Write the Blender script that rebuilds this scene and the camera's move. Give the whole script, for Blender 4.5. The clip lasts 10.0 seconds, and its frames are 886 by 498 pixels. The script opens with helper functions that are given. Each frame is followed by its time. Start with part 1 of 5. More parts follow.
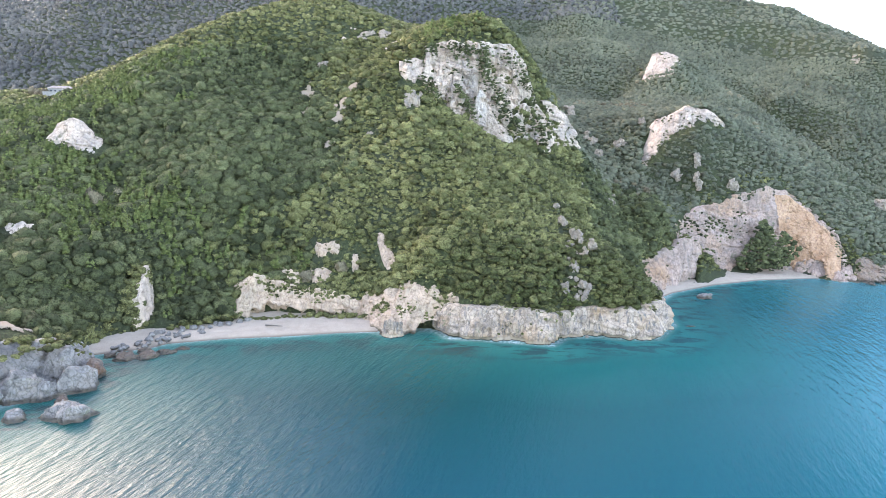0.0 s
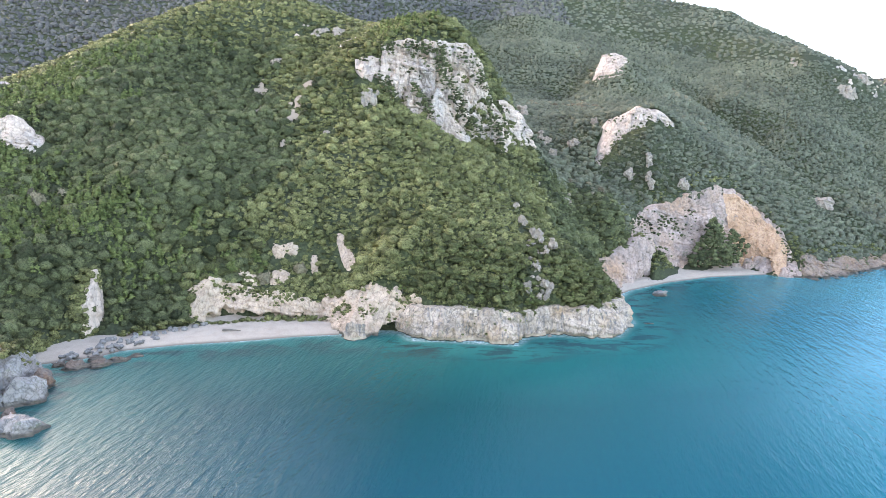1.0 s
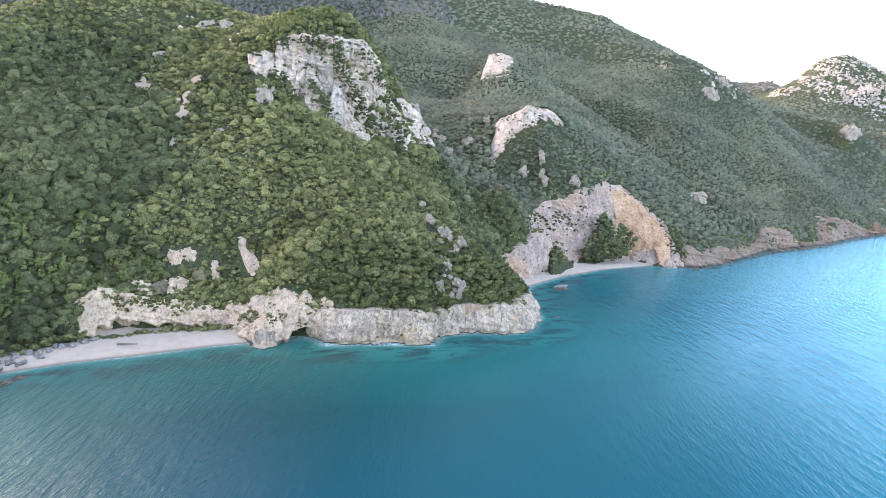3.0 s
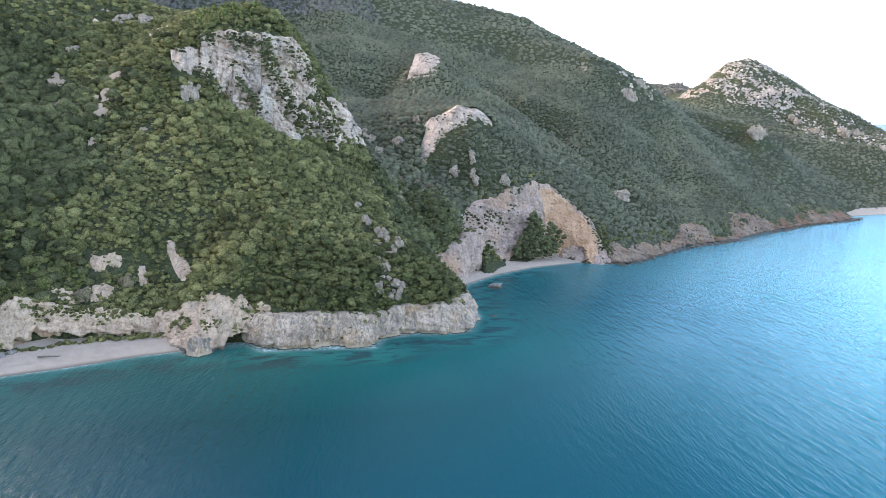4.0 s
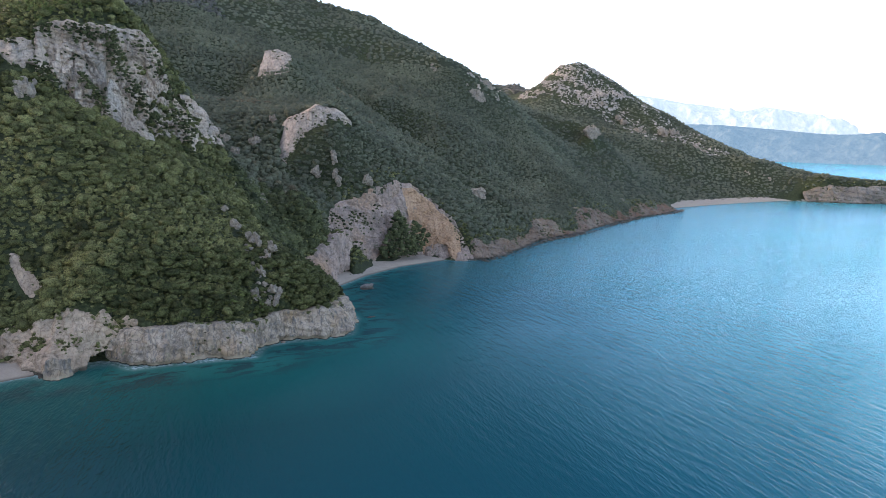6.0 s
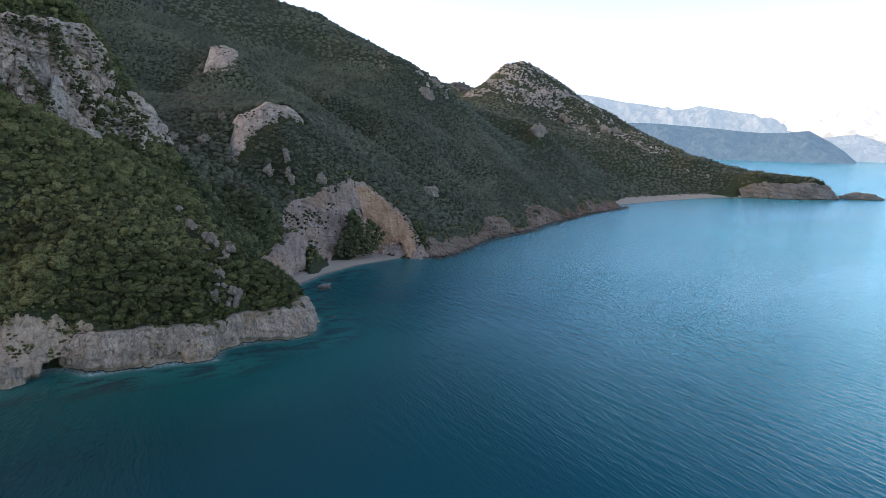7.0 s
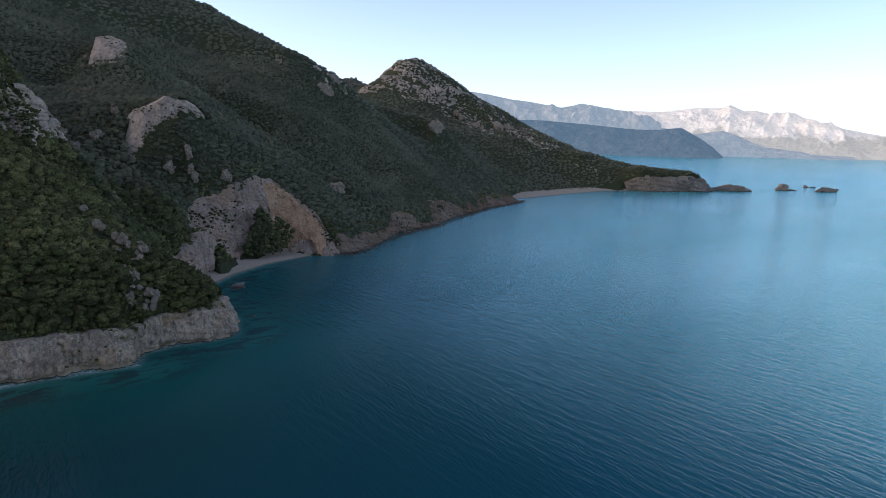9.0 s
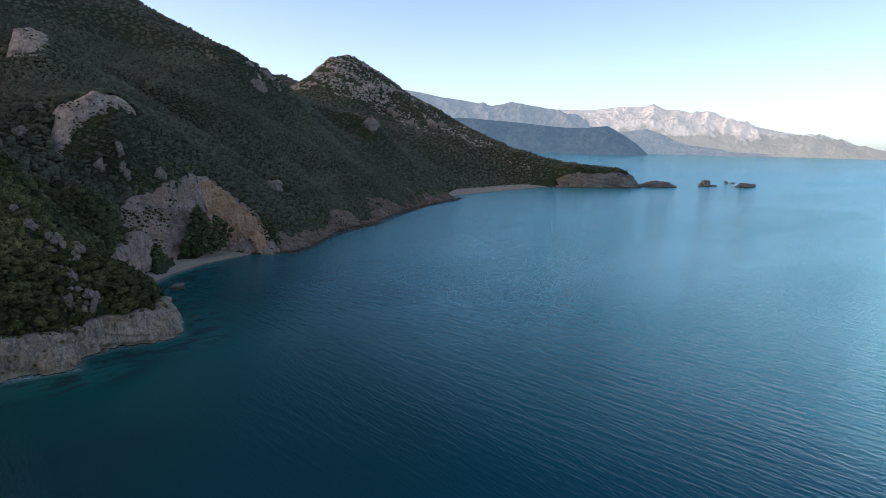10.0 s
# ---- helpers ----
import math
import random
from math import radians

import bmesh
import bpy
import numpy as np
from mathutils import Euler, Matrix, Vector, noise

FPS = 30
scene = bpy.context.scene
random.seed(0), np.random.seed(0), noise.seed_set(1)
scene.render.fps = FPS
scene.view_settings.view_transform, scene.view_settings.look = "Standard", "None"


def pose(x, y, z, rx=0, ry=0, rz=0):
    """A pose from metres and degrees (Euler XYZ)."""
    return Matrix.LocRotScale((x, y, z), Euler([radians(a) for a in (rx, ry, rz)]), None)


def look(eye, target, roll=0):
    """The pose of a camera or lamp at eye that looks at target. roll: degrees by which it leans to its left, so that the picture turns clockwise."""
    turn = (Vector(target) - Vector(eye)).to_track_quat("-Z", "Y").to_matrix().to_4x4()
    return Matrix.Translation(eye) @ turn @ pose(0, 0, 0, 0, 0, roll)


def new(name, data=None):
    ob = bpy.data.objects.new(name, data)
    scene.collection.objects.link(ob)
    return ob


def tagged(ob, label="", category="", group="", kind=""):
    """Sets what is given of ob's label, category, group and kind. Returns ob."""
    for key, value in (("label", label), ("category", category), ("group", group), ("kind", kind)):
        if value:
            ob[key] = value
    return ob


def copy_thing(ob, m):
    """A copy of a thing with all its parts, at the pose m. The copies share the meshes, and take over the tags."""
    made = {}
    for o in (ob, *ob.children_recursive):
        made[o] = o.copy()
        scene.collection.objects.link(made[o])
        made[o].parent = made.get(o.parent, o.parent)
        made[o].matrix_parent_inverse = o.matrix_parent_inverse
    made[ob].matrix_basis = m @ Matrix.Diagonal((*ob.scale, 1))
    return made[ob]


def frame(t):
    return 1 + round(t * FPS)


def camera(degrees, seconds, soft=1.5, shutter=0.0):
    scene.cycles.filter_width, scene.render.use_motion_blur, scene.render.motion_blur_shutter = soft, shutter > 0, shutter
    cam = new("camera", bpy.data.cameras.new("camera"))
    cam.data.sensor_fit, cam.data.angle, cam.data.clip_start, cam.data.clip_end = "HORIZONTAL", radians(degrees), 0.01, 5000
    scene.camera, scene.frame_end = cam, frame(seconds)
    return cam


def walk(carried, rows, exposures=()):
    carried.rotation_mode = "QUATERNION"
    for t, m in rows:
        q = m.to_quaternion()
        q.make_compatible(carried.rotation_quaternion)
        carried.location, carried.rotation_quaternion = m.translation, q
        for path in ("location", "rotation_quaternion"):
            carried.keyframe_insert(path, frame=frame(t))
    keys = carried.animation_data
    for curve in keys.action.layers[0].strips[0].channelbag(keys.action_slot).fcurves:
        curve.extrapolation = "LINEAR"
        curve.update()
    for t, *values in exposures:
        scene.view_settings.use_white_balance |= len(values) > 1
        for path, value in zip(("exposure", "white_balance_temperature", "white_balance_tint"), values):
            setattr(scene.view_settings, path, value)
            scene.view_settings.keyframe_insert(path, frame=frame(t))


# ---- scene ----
cam = camera(64.22, 10.0, soft=0.4)
PATH = [
    (0.0, look((-0.00, 0.00, 80.00), (-0.000, 98.734, 64.138), 1.335)),
    (0.5, look((-2.88, 1.54, 79.90), (0.747, 100.214, 64.053), 1.444)),
    (1.0, look((-5.94, 3.09, 79.81), (1.468, 101.562, 64.039), 1.513)),
    (1.5, look((-8.98, 4.55, 79.73), (2.021, 102.697, 64.024), 1.532)),
    (2.0, look((-12.05, 6.13, 79.62), (2.997, 103.734, 63.920), 1.553)),
    (2.5, look((-14.97, 7.76, 79.42), (4.267, 104.639, 63.785), 1.543)),
    (4.0, look((-23.95, 12.76, 79.54), (10.626, 105.322, 64.176), 1.596)),
    (4.5, look((-27.04, 14.20, 79.80), (12.468, 104.785, 64.520), 1.629)),
    (5.0, look((-30.23, 15.59, 80.05), (14.664, 103.643, 64.846), 1.638)),
    (5.5, look((-33.19, 16.97, 80.26), (16.719, 102.304, 65.186), 1.603)),
    (7.0, look((-42.59, 22.70, 80.53), (17.878, 100.898, 65.418), 1.654)),
    (7.5, look((-45.48, 24.31, 80.42), (17.751, 100.285, 65.286), 1.689)),
    (8.0, look((-48.49, 25.88, 80.23), (17.641, 99.359, 65.106), 1.661)),
    (8.5, look((-51.47, 27.45, 79.92), (17.389, 98.370, 64.798), 1.617)),
    (9.0, look((-54.53, 29.16, 79.53), (17.244, 97.124, 64.379), 1.576)),
    (9.5, look((-57.37, 30.90, 79.11), (17.352, 95.605, 63.965), 1.603)),
    (10.0, look((-60.32, 32.74, 78.65), (17.662, 93.480, 63.481), 1.575)),
]
# stops by which the clip's camera stops down as it turns towards the bright horizon
EXPOSURES = [(0.0, 0.0, 9000, 16), (2.5, 0.0, 8850, 17), (4.0, -0.60, 8600, 15), (4.5, -0.85, 8500, 14), (5.0, -1.17, 8450, 14), (5.5, -1.32, 8400, 15), (7.0, -2.12, 8100, 15), (8.0, -2.52, 7950, 16), (9.0, -2.84, 7850, 16), (10.0, -3.02, 7700, 14)]
BASE = 4.32
walk(cam, PATH, [(t, BASE + s, k, m) for t, s, k, m in EXPOSURES])

# ---- light: low sun behind the hills on the left, hazy bright sky
SUN_AZ, SUN_EL = -46.0, 18.0          # degrees clockwise from +y, and above the horizon
world = bpy.data.worlds.new("world")
scene.world = world
world.use_nodes = True
wn = world.node_tree.nodes
sky = wn.new("ShaderNodeTexSky")
sky.sky_type, sky.sun_disc = "NISHITA", False
sky.sun_elevation, sky.sun_rotation = radians(SUN_EL), radians(SUN_AZ)
sky.air_density, sky.dust_density, sky.ozone_density = 0.5, 1.1, 2.0
world.node_tree.links.new(sky.outputs[0], wn["Background"].inputs[0])
wn["Background"].inputs[1].default_value = 0.15
lamp = bpy.data.lights.new("sun", "SUN")
lamp.energy, lamp.angle, lamp.color = 0.15, radians(60), (1.0, 0.95, 0.88)
sun = new("sun", lamp)
sun.rotation_euler = Vector((math.sin(radians(SUN_AZ)) * math.cos(radians(SUN_EL)), math.cos(radians(SUN_AZ)) * math.cos(radians(SUN_EL)),
                             math.sin(radians(SUN_EL)))).to_track_quat("Z", "Y").to_euler()
# ---- landform lines: crests, gullies, slope feet (x, y, height) in metres
SHORE = [(-300, 20), (-175, 110), (-142, 165), (-124, 195), (-120, 226), (-124, 243), (-108, 250), (-103, 257), (-84, 265), (-63, 270),
         (-41, 277), (-28, 280), (-22, 275), (-14, 281), (-1, 282), (3, 272), (22, 270), (35, 268), (43, 266), (50, 277),
         (62, 280), (73, 277), (88, 278), (102, 302), (104, 318), (105, 335), (112, 352), (123, 368), (153, 391), (187, 409),
         (226, 419), (231, 408), (249, 410), (283, 423), (346, 464), (427, 495), (500, 533), (570, 565), (655, 592)]
SHORE_FAR = [(655, 592), (720, 624), (757, 655), (850, 666), (950, 676), (1054, 682), (1090, 660), (1115, 622), (1170, 588), (1225, 566),
             (1262, 590), (1290, 650), (1300, 740), (1350, 870), (1500, 1150), (1750, 1600), (2000, 2200)]
LINES = dict(
    left_point=[(-300, 150, 30), (-220, 200, 26), (-165, 200, 18), (-140, 212, 15), (-129, 222, 11)],
    left_terrace=[(-230, 250, 24), (-170, 238, 16), (-150, 240, 13), (-131, 247, 10)],
    left_beach=[(-126, 246, 1.5), (-116, 256, 2), (-102, 270, 2.2), (-84, 282, 2.2), (-64, 292, 2.4), (-45, 296, 2.4), (-33, 293, 2.4)],
    pinnacle_rib=[(-121, 281, 20), (-126, 289, 32), (-128, 300, 38), (-133, 325, 52)],
    pinnacle_front=[(-135, 275, 25), (-127, 268, 9), (-138, 262, 13), (-149, 264, 26)],
    left_slope=[(-220, 290, 45), (-190, 300, 48), (-151, 300, 38), (-153, 335, 52), (-131, 348, 70)],
    left_knoll=[(-250, 350, 66), (-200, 366, 78), (-192, 376, 84), (-167, 396, 103)],
    left_ridge=[(-330, 440, 98), (-262, 470, 103), (-226, 430, 99), (-176, 462, 135), (-141, 491, 156), (-95, 540, 180)],
    left_saddle=[(-420, 560, 95), (-330, 560, 92), (-280, 600, 98)],
    back_hill=[(-700, 800, 190), (-520, 820, 200), (-400, 840, 235), (-250, 860, 270), (-80, 900, 290)],
    beach_wall_top=[(-88, 299, 15), (-79, 301, 19), (-66, 301, 15), (-50, 301, 13), (-38, 299.5, 10)],
    pinnacle_gully=[(-111, 268, 3), (-110, 278, 8), (-110, 288, 14)],
    slope_foot=[(-110, 299, 20), (-82, 311, 24), (-60, 310, 18), (-47, 309, 20), (-22, 311, 24)],
    slope_low=[(-14, 302, 28), (-1, 302, 36), (23, 305, 37), (44, 306, 34), (55, 313, 33)],
    slope_mid=[(-114, 320, 53), (-77, 325, 42), (-49, 323, 43), (-30, 340, 55), (16, 336, 56), (43, 339, 49)],
    slope_high=[(-116, 375, 87), (-84, 372, 76), (-58, 367, 70), (-15, 357, 77), (15, 393, 88)],
    slope_top=[(-84, 431, 103), (-62, 421, 106), (-58, 441, 121), (-74, 441, 120), (-41, 470, 143), (-73, 497, 160)],
    head_brow=[(4, 280, 12), (22, 277, 13), (35, 275, 13), (44, 274, 12), (53, 284, 10.5), (64, 286, 10.5), (76, 284, 11), (87, 287, 11), (96, 302, 10)],
    head_shoulder=[(-6, 289, 20), (23, 289, 23), (44, 289, 22), (60, 291, 21.5), (78, 294, 19)],
    spur_crest=[(38, 385, 74), (49, 362, 59), (53, 338, 46), (60, 318, 34), (74, 308, 27), (88, 309, 19), (96, 322, 14)],
    crag_foot=[(-20, 393, 99), (-2, 401, 98), (10, 401, 90), (17, 400, 80), (30, 402, 75), (45, 407, 74), (58, 414, 72), (80, 414, 62)],
    crag_back=[(2, 405, 97), (14, 409, 100), (22, 415, 108), (32, 416, 96), (42, 414, 82), (56, 419, 74)],
    crag_top=[(-18, 409, 122), (0, 415, 130), (12, 415, 130), (24, 419, 130), (34, 423, 128), (44, 426, 116), (56, 432, 98), (66, 430, 82)],
    summit=[(-23, 440, 137), (3, 442, 148), (11, 428, 144), (40, 440, 136), (60, 470, 124)],
    gully=[(112, 358, 4), (106, 380, 21), (104, 400, 31), (100, 440, 50), (93, 490, 70), (92, 535, 86), (70, 620, 112), (50, 720, 140)],
    cove_flank=[(122, 400, 34), (120, 412, 43), (136, 444, 46), (154, 466, 55)],
    cove_foot=[(128, 383, 1), (135, 392, 1), (158, 403, 1), (190, 414, 1), (222, 421, 1)],
    arch_top=[(146, 409, 24), (156, 438, 31), (178, 446, 40), (200, 454, 48), (213, 458, 50), (227, 459, 46), (239, 442, 32), (243, 425, 18)],
    arch_foot=[(148, 409, 3), (172, 422, 2.5), (196, 429, 3), (218, 433, 3)],
    knob=[(165, 470, 72), (170, 490, 97), (178, 494, 102), (190, 500, 100), (205, 510, 92), (190, 483, 76)],
    spur_back=[(210, 655, 151), (208, 690, 156), (222, 630, 126), (228, 590, 108), (215, 545, 98)],
    spur_side=[(248, 545, 80), (254, 572, 93), (321, 586, 70), (350, 625, 102), (300, 660, 120)],
    knob_spur=[(214, 668, 153), (226, 668, 149.5), (246, 652, 133), (266, 632, 116.5), (286, 585, 89), (305.6, 535, 60.5), (321, 503, 44), (332, 485, 29)],
    back_gully=[(262, 692, 126), (285, 668, 103), (303, 620, 78), (316, 560, 49), (340, 524, 31)],
    cove_point=[(240, 416, 8), (262, 428, 12), (285, 440, 14), (280, 470, 36), (310, 499, 37), (340, 478, 16)],
    valley_left=[(155, 673, 114), (131, 724, 155), (111, 753, 170), (87, 834, 195)],
    mountain_face=[(152, 835, 216), (186, 806, 196), (262, 834, 203), (341, 767, 163), (418, 745, 170)],
    mountain_ridge=[(-80, 1000, 310), (100, 1060, 325), (220, 1020, 300), (320, 985, 272), (380, 962, 262), (435, 944, 249), (470, 890, 218)],
    shoulder=[(425, 745, 180), (450, 790, 192), (472, 750, 168), (498, 732, 149)],
    lower_face=[(379, 609, 87), (446, 644, 88), (451, 605, 67), (411, 580, 47), (413, 543, 32), (484, 562, 36)],
    coast_slope=[(346, 474, 12), (427, 507, 12), (500, 545, 13), (572, 584, 18), (655, 606, 9), (720, 640, 9)],
    far_face=[(572, 640, 48), (669, 759, 81), (637, 849, 128), (713, 719, 60), (839, 809, 55)],
    far_knoll=[(690, 752, 107), (703, 768, 112), (720, 790, 112), (690, 800, 116)],
    far_plain=[(800, 700, 12), (900, 715, 12), (1000, 725, 14), (960, 790, 45), (1060, 790, 48), (1093, 764, 60)],
    peak_ridge=[(820, 1150, 150), (950, 1240, 172), (1030, 1276, 214), (1074, 1279, 246), (1105, 1286, 262), (1130, 1290, 264), (1152, 1296, 271), (1172, 1278, 264), (1192, 1240, 243), (1207, 1190, 219)],
    peak_fall=[(1215, 1080, 158), (1190, 960, 114), (1170, 880, 86), (1150, 800, 63), (1190, 720, 50), (1225, 690, 38)],
    peak_side=[(1040, 1050, 125), (1060, 865, 77), (1039, 858, 84), (900, 950, 105)],
    peak_back=[(900, 1330, 138), (1010, 1360, 158), (1090, 1370, 198), (1160, 1400, 226)],
    back_peak=[(1150, 1650, 235), (1300, 1700, 253), (1450, 1750, 200)],
    isthmus=[(1232, 672, 30), (1150, 690, 40), (1115, 662, 34), (1130, 640, 38), (1170, 622, 37), (1205, 600, 34), (1222, 588, 26), (1240, 610, 26)],
)
# rock faces cut back into the slope, as plan outlines, and how deep
SINKS = [([(-88, 283), (-80, 287), (-72, 289.5), (-60, 292), (-46, 293), (-34, 291), (-33, 298.5), (-46, 299.5), (-60, 299.5), (-74, 300), (-86, 297.5)], 14.0),
         ([(-38, 294), (-30, 283), (-22, 273), (0, 279), (8, 277), (8, 281), (-3, 289), (-16, 294), (-26, 298), (-38, 300)], 14.0),
         ([(-5, 283), (0, 271), (22, 266), (44, 262), (50, 273), (68, 276), (88, 274), (99, 287), (105, 302), (106, 336), (101.5, 336), (98.5, 318), (96.5, 306), (91, 296), (86, 288), (76, 285), (64, 287), (53, 284), (45, 274), (22, 278), (4, 282)], 9.0),
         ([(-124, 243), (-116, 246), (-103, 257), (-84, 265), (-63, 270), (-41, 277), (-26, 280), (-27, 291), (-45, 297), (-64, 295), (-84, 285), (-106, 275), (-119, 267), (-127, 262), (-137, 254), (-134, 247)], 4.0),
         ([(1086, 660), (1114, 617), (1170, 584), (1226, 560), (1264, 590), (1249, 605), (1238, 592), (1224, 584), (1204, 594), (1176, 608), (1148, 624), (1126, 642), (1110, 658), (1094, 674)], 30.0),
         ([(108, 357), (118, 368), (127, 378), (137, 388), (146, 396), (150, 405), (147, 405), (137, 399), (126, 392), (116, 385), (106, 377)], 10.0),
         ([(131, 480), (138, 481), (144, 486), (150, 491), (158, 490), (166, 488), (174, 489), (184, 492), (192, 493), (193, 496), (182, 496), (174, 497), (164, 498), (154, 501), (146, 502), (138, 502)], 9.0),
         ([(-122, 261), (-114, 261), (-112, 280), (-118, 280)], 3.0),
         ([(134, 402), (148, 410), (163, 420), (178, 426), (196, 429), (210, 431), (222, 430), (230, 421), (236, 412), (246, 411), (247, 421), (241, 434), (232, 450), (221, 459), (208, 457), (194, 452), (178, 446), (162, 441), (150, 436), (138, 423)], 12.0)]
# ---- helpers of this scene
RNG = np.random.default_rng(7)


def hashed(i, j, k, seed):
    h = (i.astype(np.int64) * 73856093) ^ (j.astype(np.int64) * 19349663) ^ (k.astype(np.int64) * 83492791) ^ (seed * 2654435761)
    h = (h ^ (h >> 13)) * 1274126177
    h = h ^ (h >> 16)
    return (h & 0xFFFF) / 32767.5 - 1.0


def vnoise(p, seed=0):
    i = np.floor(p)
    f = p - i
    u = f * f * (3 - 2 * f)
    i = i.astype(np.int64)
    out = 0
    for a in (0, 1):
        for b in (0, 1):
            for c in (0, 1):
                w = (u[:, 0] if a else 1 - u[:, 0]) * (u[:, 1] if b else 1 - u[:, 1]) * (u[:, 2] if c else 1 - u[:, 2])
                out = out + w * hashed(i[:, 0] + a, i[:, 1] + b, i[:, 2] + c, seed)
    return out


def fbm(p, scale, octaves=4, seed=0, ridged=False):
    p = np.asarray(p, float) / scale
    out, amp, tot = np.zeros(len(p)), 1.0, 0.0
    for k in range(octaves):
        n = vnoise(p * 2.03 ** k + 17.3 * k, seed + k)
        out += amp * ((1 - 2 * np.abs(n)) if ridged else n)
        tot += amp
        amp *= 0.5
    return out / tot


def blocks(p, scale, seed=0):
    """Fractured rock: a random step for each cell, and the distance to the cell's edge."""
    p = np.asarray(p, float) / scale
    i = np.floor(p).astype(np.int64)
    best, second, val = np.full(len(p), 9.0), np.full(len(p), 9.0), np.zeros(len(p))
    for a in (-1, 0, 1):
        for b in (-1, 0, 1):
            for c in (-1, 0, 1):
                q = i + np.array([a, b, c])
                off = np.stack([hashed(q[:, 0], q[:, 1], q[:, 2], seed + s) for s in (1, 2, 3)], 1) * 0.45 + 0.5
                d = np.linalg.norm(q + off - p, axis=1)
                v = hashed(q[:, 0], q[:, 1], q[:, 2], seed + 4)
                near = d < best
                second = np.where(near, best, np.minimum(second, d))
                val = np.where(near, v, val)
                best = np.where(near, d, best)
    return val, second - best


def flat3(x, y):
    return np.stack([np.ravel(x), np.ravel(y), np.zeros(np.size(x))], 1)


def mesh_from(name, verts, faces, smooth=True):
    """A mesh from arrays of vertices and of equal-sided faces."""
    verts, faces = np.asarray(verts, np.float32), np.asarray(faces, np.int32)
    me = bpy.data.meshes.new(name)
    n, k = faces.shape
    me.vertices.add(len(verts))
    me.vertices.foreach_set("co", verts.ravel())
    me.loops.add(n * k)
    me.loops.foreach_set("vertex_index", faces.ravel())
    me.polygons.add(n)
    me.polygons.foreach_set("loop_start", np.arange(0, n * k, k, dtype=np.int32))
    me.polygons.foreach_set("use_smooth", np.full(n, smooth))
    me.update(calc_edges=True)
    return me


def grid_faces(rows, cols, keep=None):
    i = np.arange(rows * cols).reshape(rows, cols)
    f = np.stack([i[:-1, :-1], i[:-1, 1:], i[1:, 1:], i[1:, :-1]], -1).reshape(-1, 4)
    return f if keep is None else f[keep[f].any(axis=1)]


def thing(name, me, mat, label="", category="", group="", kind=""):
    ob = new(name, me)
    me.materials.append(mat)
    return tagged(ob, label, category, group, kind)


def part(name, me, mat, parent, label=""):
    ob = new(name, me)
    if mat and not me.materials:
        me.materials.append(mat)
    ob.parent = parent
    return tagged(ob, label) if label else ob


def along(line, step):
    out = [np.array(line[0], float)]
    for a, b in zip(line, line[1:]):
        a, b = np.array(a, float), np.array(b, float)
        n = max(1, int(np.hypot(*(b - a)[:2]) / step))
        out += [a + (b - a) * k / n for k in range(1, n + 1)]
    return np.array(out)


def even(line, n):
    """n points spaced evenly along a line."""
    p = np.array(line, float)
    s = np.r_[0, np.cumsum(np.linalg.norm(np.diff(p, axis=0), axis=1))]
    u = np.linspace(0, s[-1], n)
    return np.stack([np.interp(u, s, p[:, k]) for k in range(p.shape[1])], 1)


def inside(poly, x, y):
    res = np.zeros(len(x), bool)
    n = len(poly)
    for i in range(n):
        (ax, ay), (bx, by) = poly[i][:2], poly[(i + 1) % n][:2]
        if ay != by:
            res ^= ((ay > y) != (by > y)) & (x < (bx - ax) * (y - ay) / (by - ay) + ax)
    return res


def reach(line, x, y):
    """Distance to a line."""
    best = np.full(len(x), 1e9)
    for a, b in zip(line, line[1:]):
        ax, ay = a[:2]
        dx, dy = b[0] - ax, b[1] - ay
        t = np.clip(((x - ax) * dx + (y - ay) * dy) / (dx * dx + dy * dy + 1e-9), 0, 1)
        best = np.minimum(best, np.hypot(x - ax - t * dx, y - ay - t * dy))
    return best


COAST = SHORE + SHORE_FAR[1:]
LAND = COAST + [(2000, 3200), (-2500, 3200), (-2500, 20)]


def shore_distance(x, y):
    """Metres from the waterline, positive on land."""
    d = reach(COAST, x, y)
    return np.where(inside(LAND, x, y), d, -d)


def controls():
    pts = []
    for line in LINES.values():
        d = min(900, math.hypot(line[0][0], line[0][1]))
        pts.append(along(line, 10 + d * 0.02))
    for line, st in ((SHORE, 8), (SHORE_FAR, 30)):
        p = along(line, st)
        pts.append(np.c_[p, np.full(len(p), -0.6)])
        t = np.gradient(p, axis=0)
        n = np.c_[t[:, 1], -t[:, 0]] / np.hypot(t[:, 0], t[:, 1])[:, None]
        q = p + n * 2.0 * st
        pts.append(np.c_[q, np.full(len(q), -6.0)][::2])
    p = np.concatenate(pts)
    keep = np.ones(len(p), bool)
    for i in range(len(p)):
        if keep[i]:
            keep[i + 1:] &= np.hypot(p[i + 1:, 0] - p[i, 0], p[i + 1:, 1] - p[i, 1]) > 3
    return p[keep]


PTS = controls()
_d = np.hypot(PTS[:, None, 0] - PTS[None, :, 0], PTS[:, None, 1] - PTS[None, :, 1])
_n = len(PTS)
_a = np.ones((_n + 1, _n + 1))
_a[:_n, :_n] = -np.sqrt(_d * _d + 16.0) + 0.6 * np.eye(_n)
_a[_n, _n] = 0
WTS = np.linalg.solve(_a, np.r_[PTS[:, 2], 0])


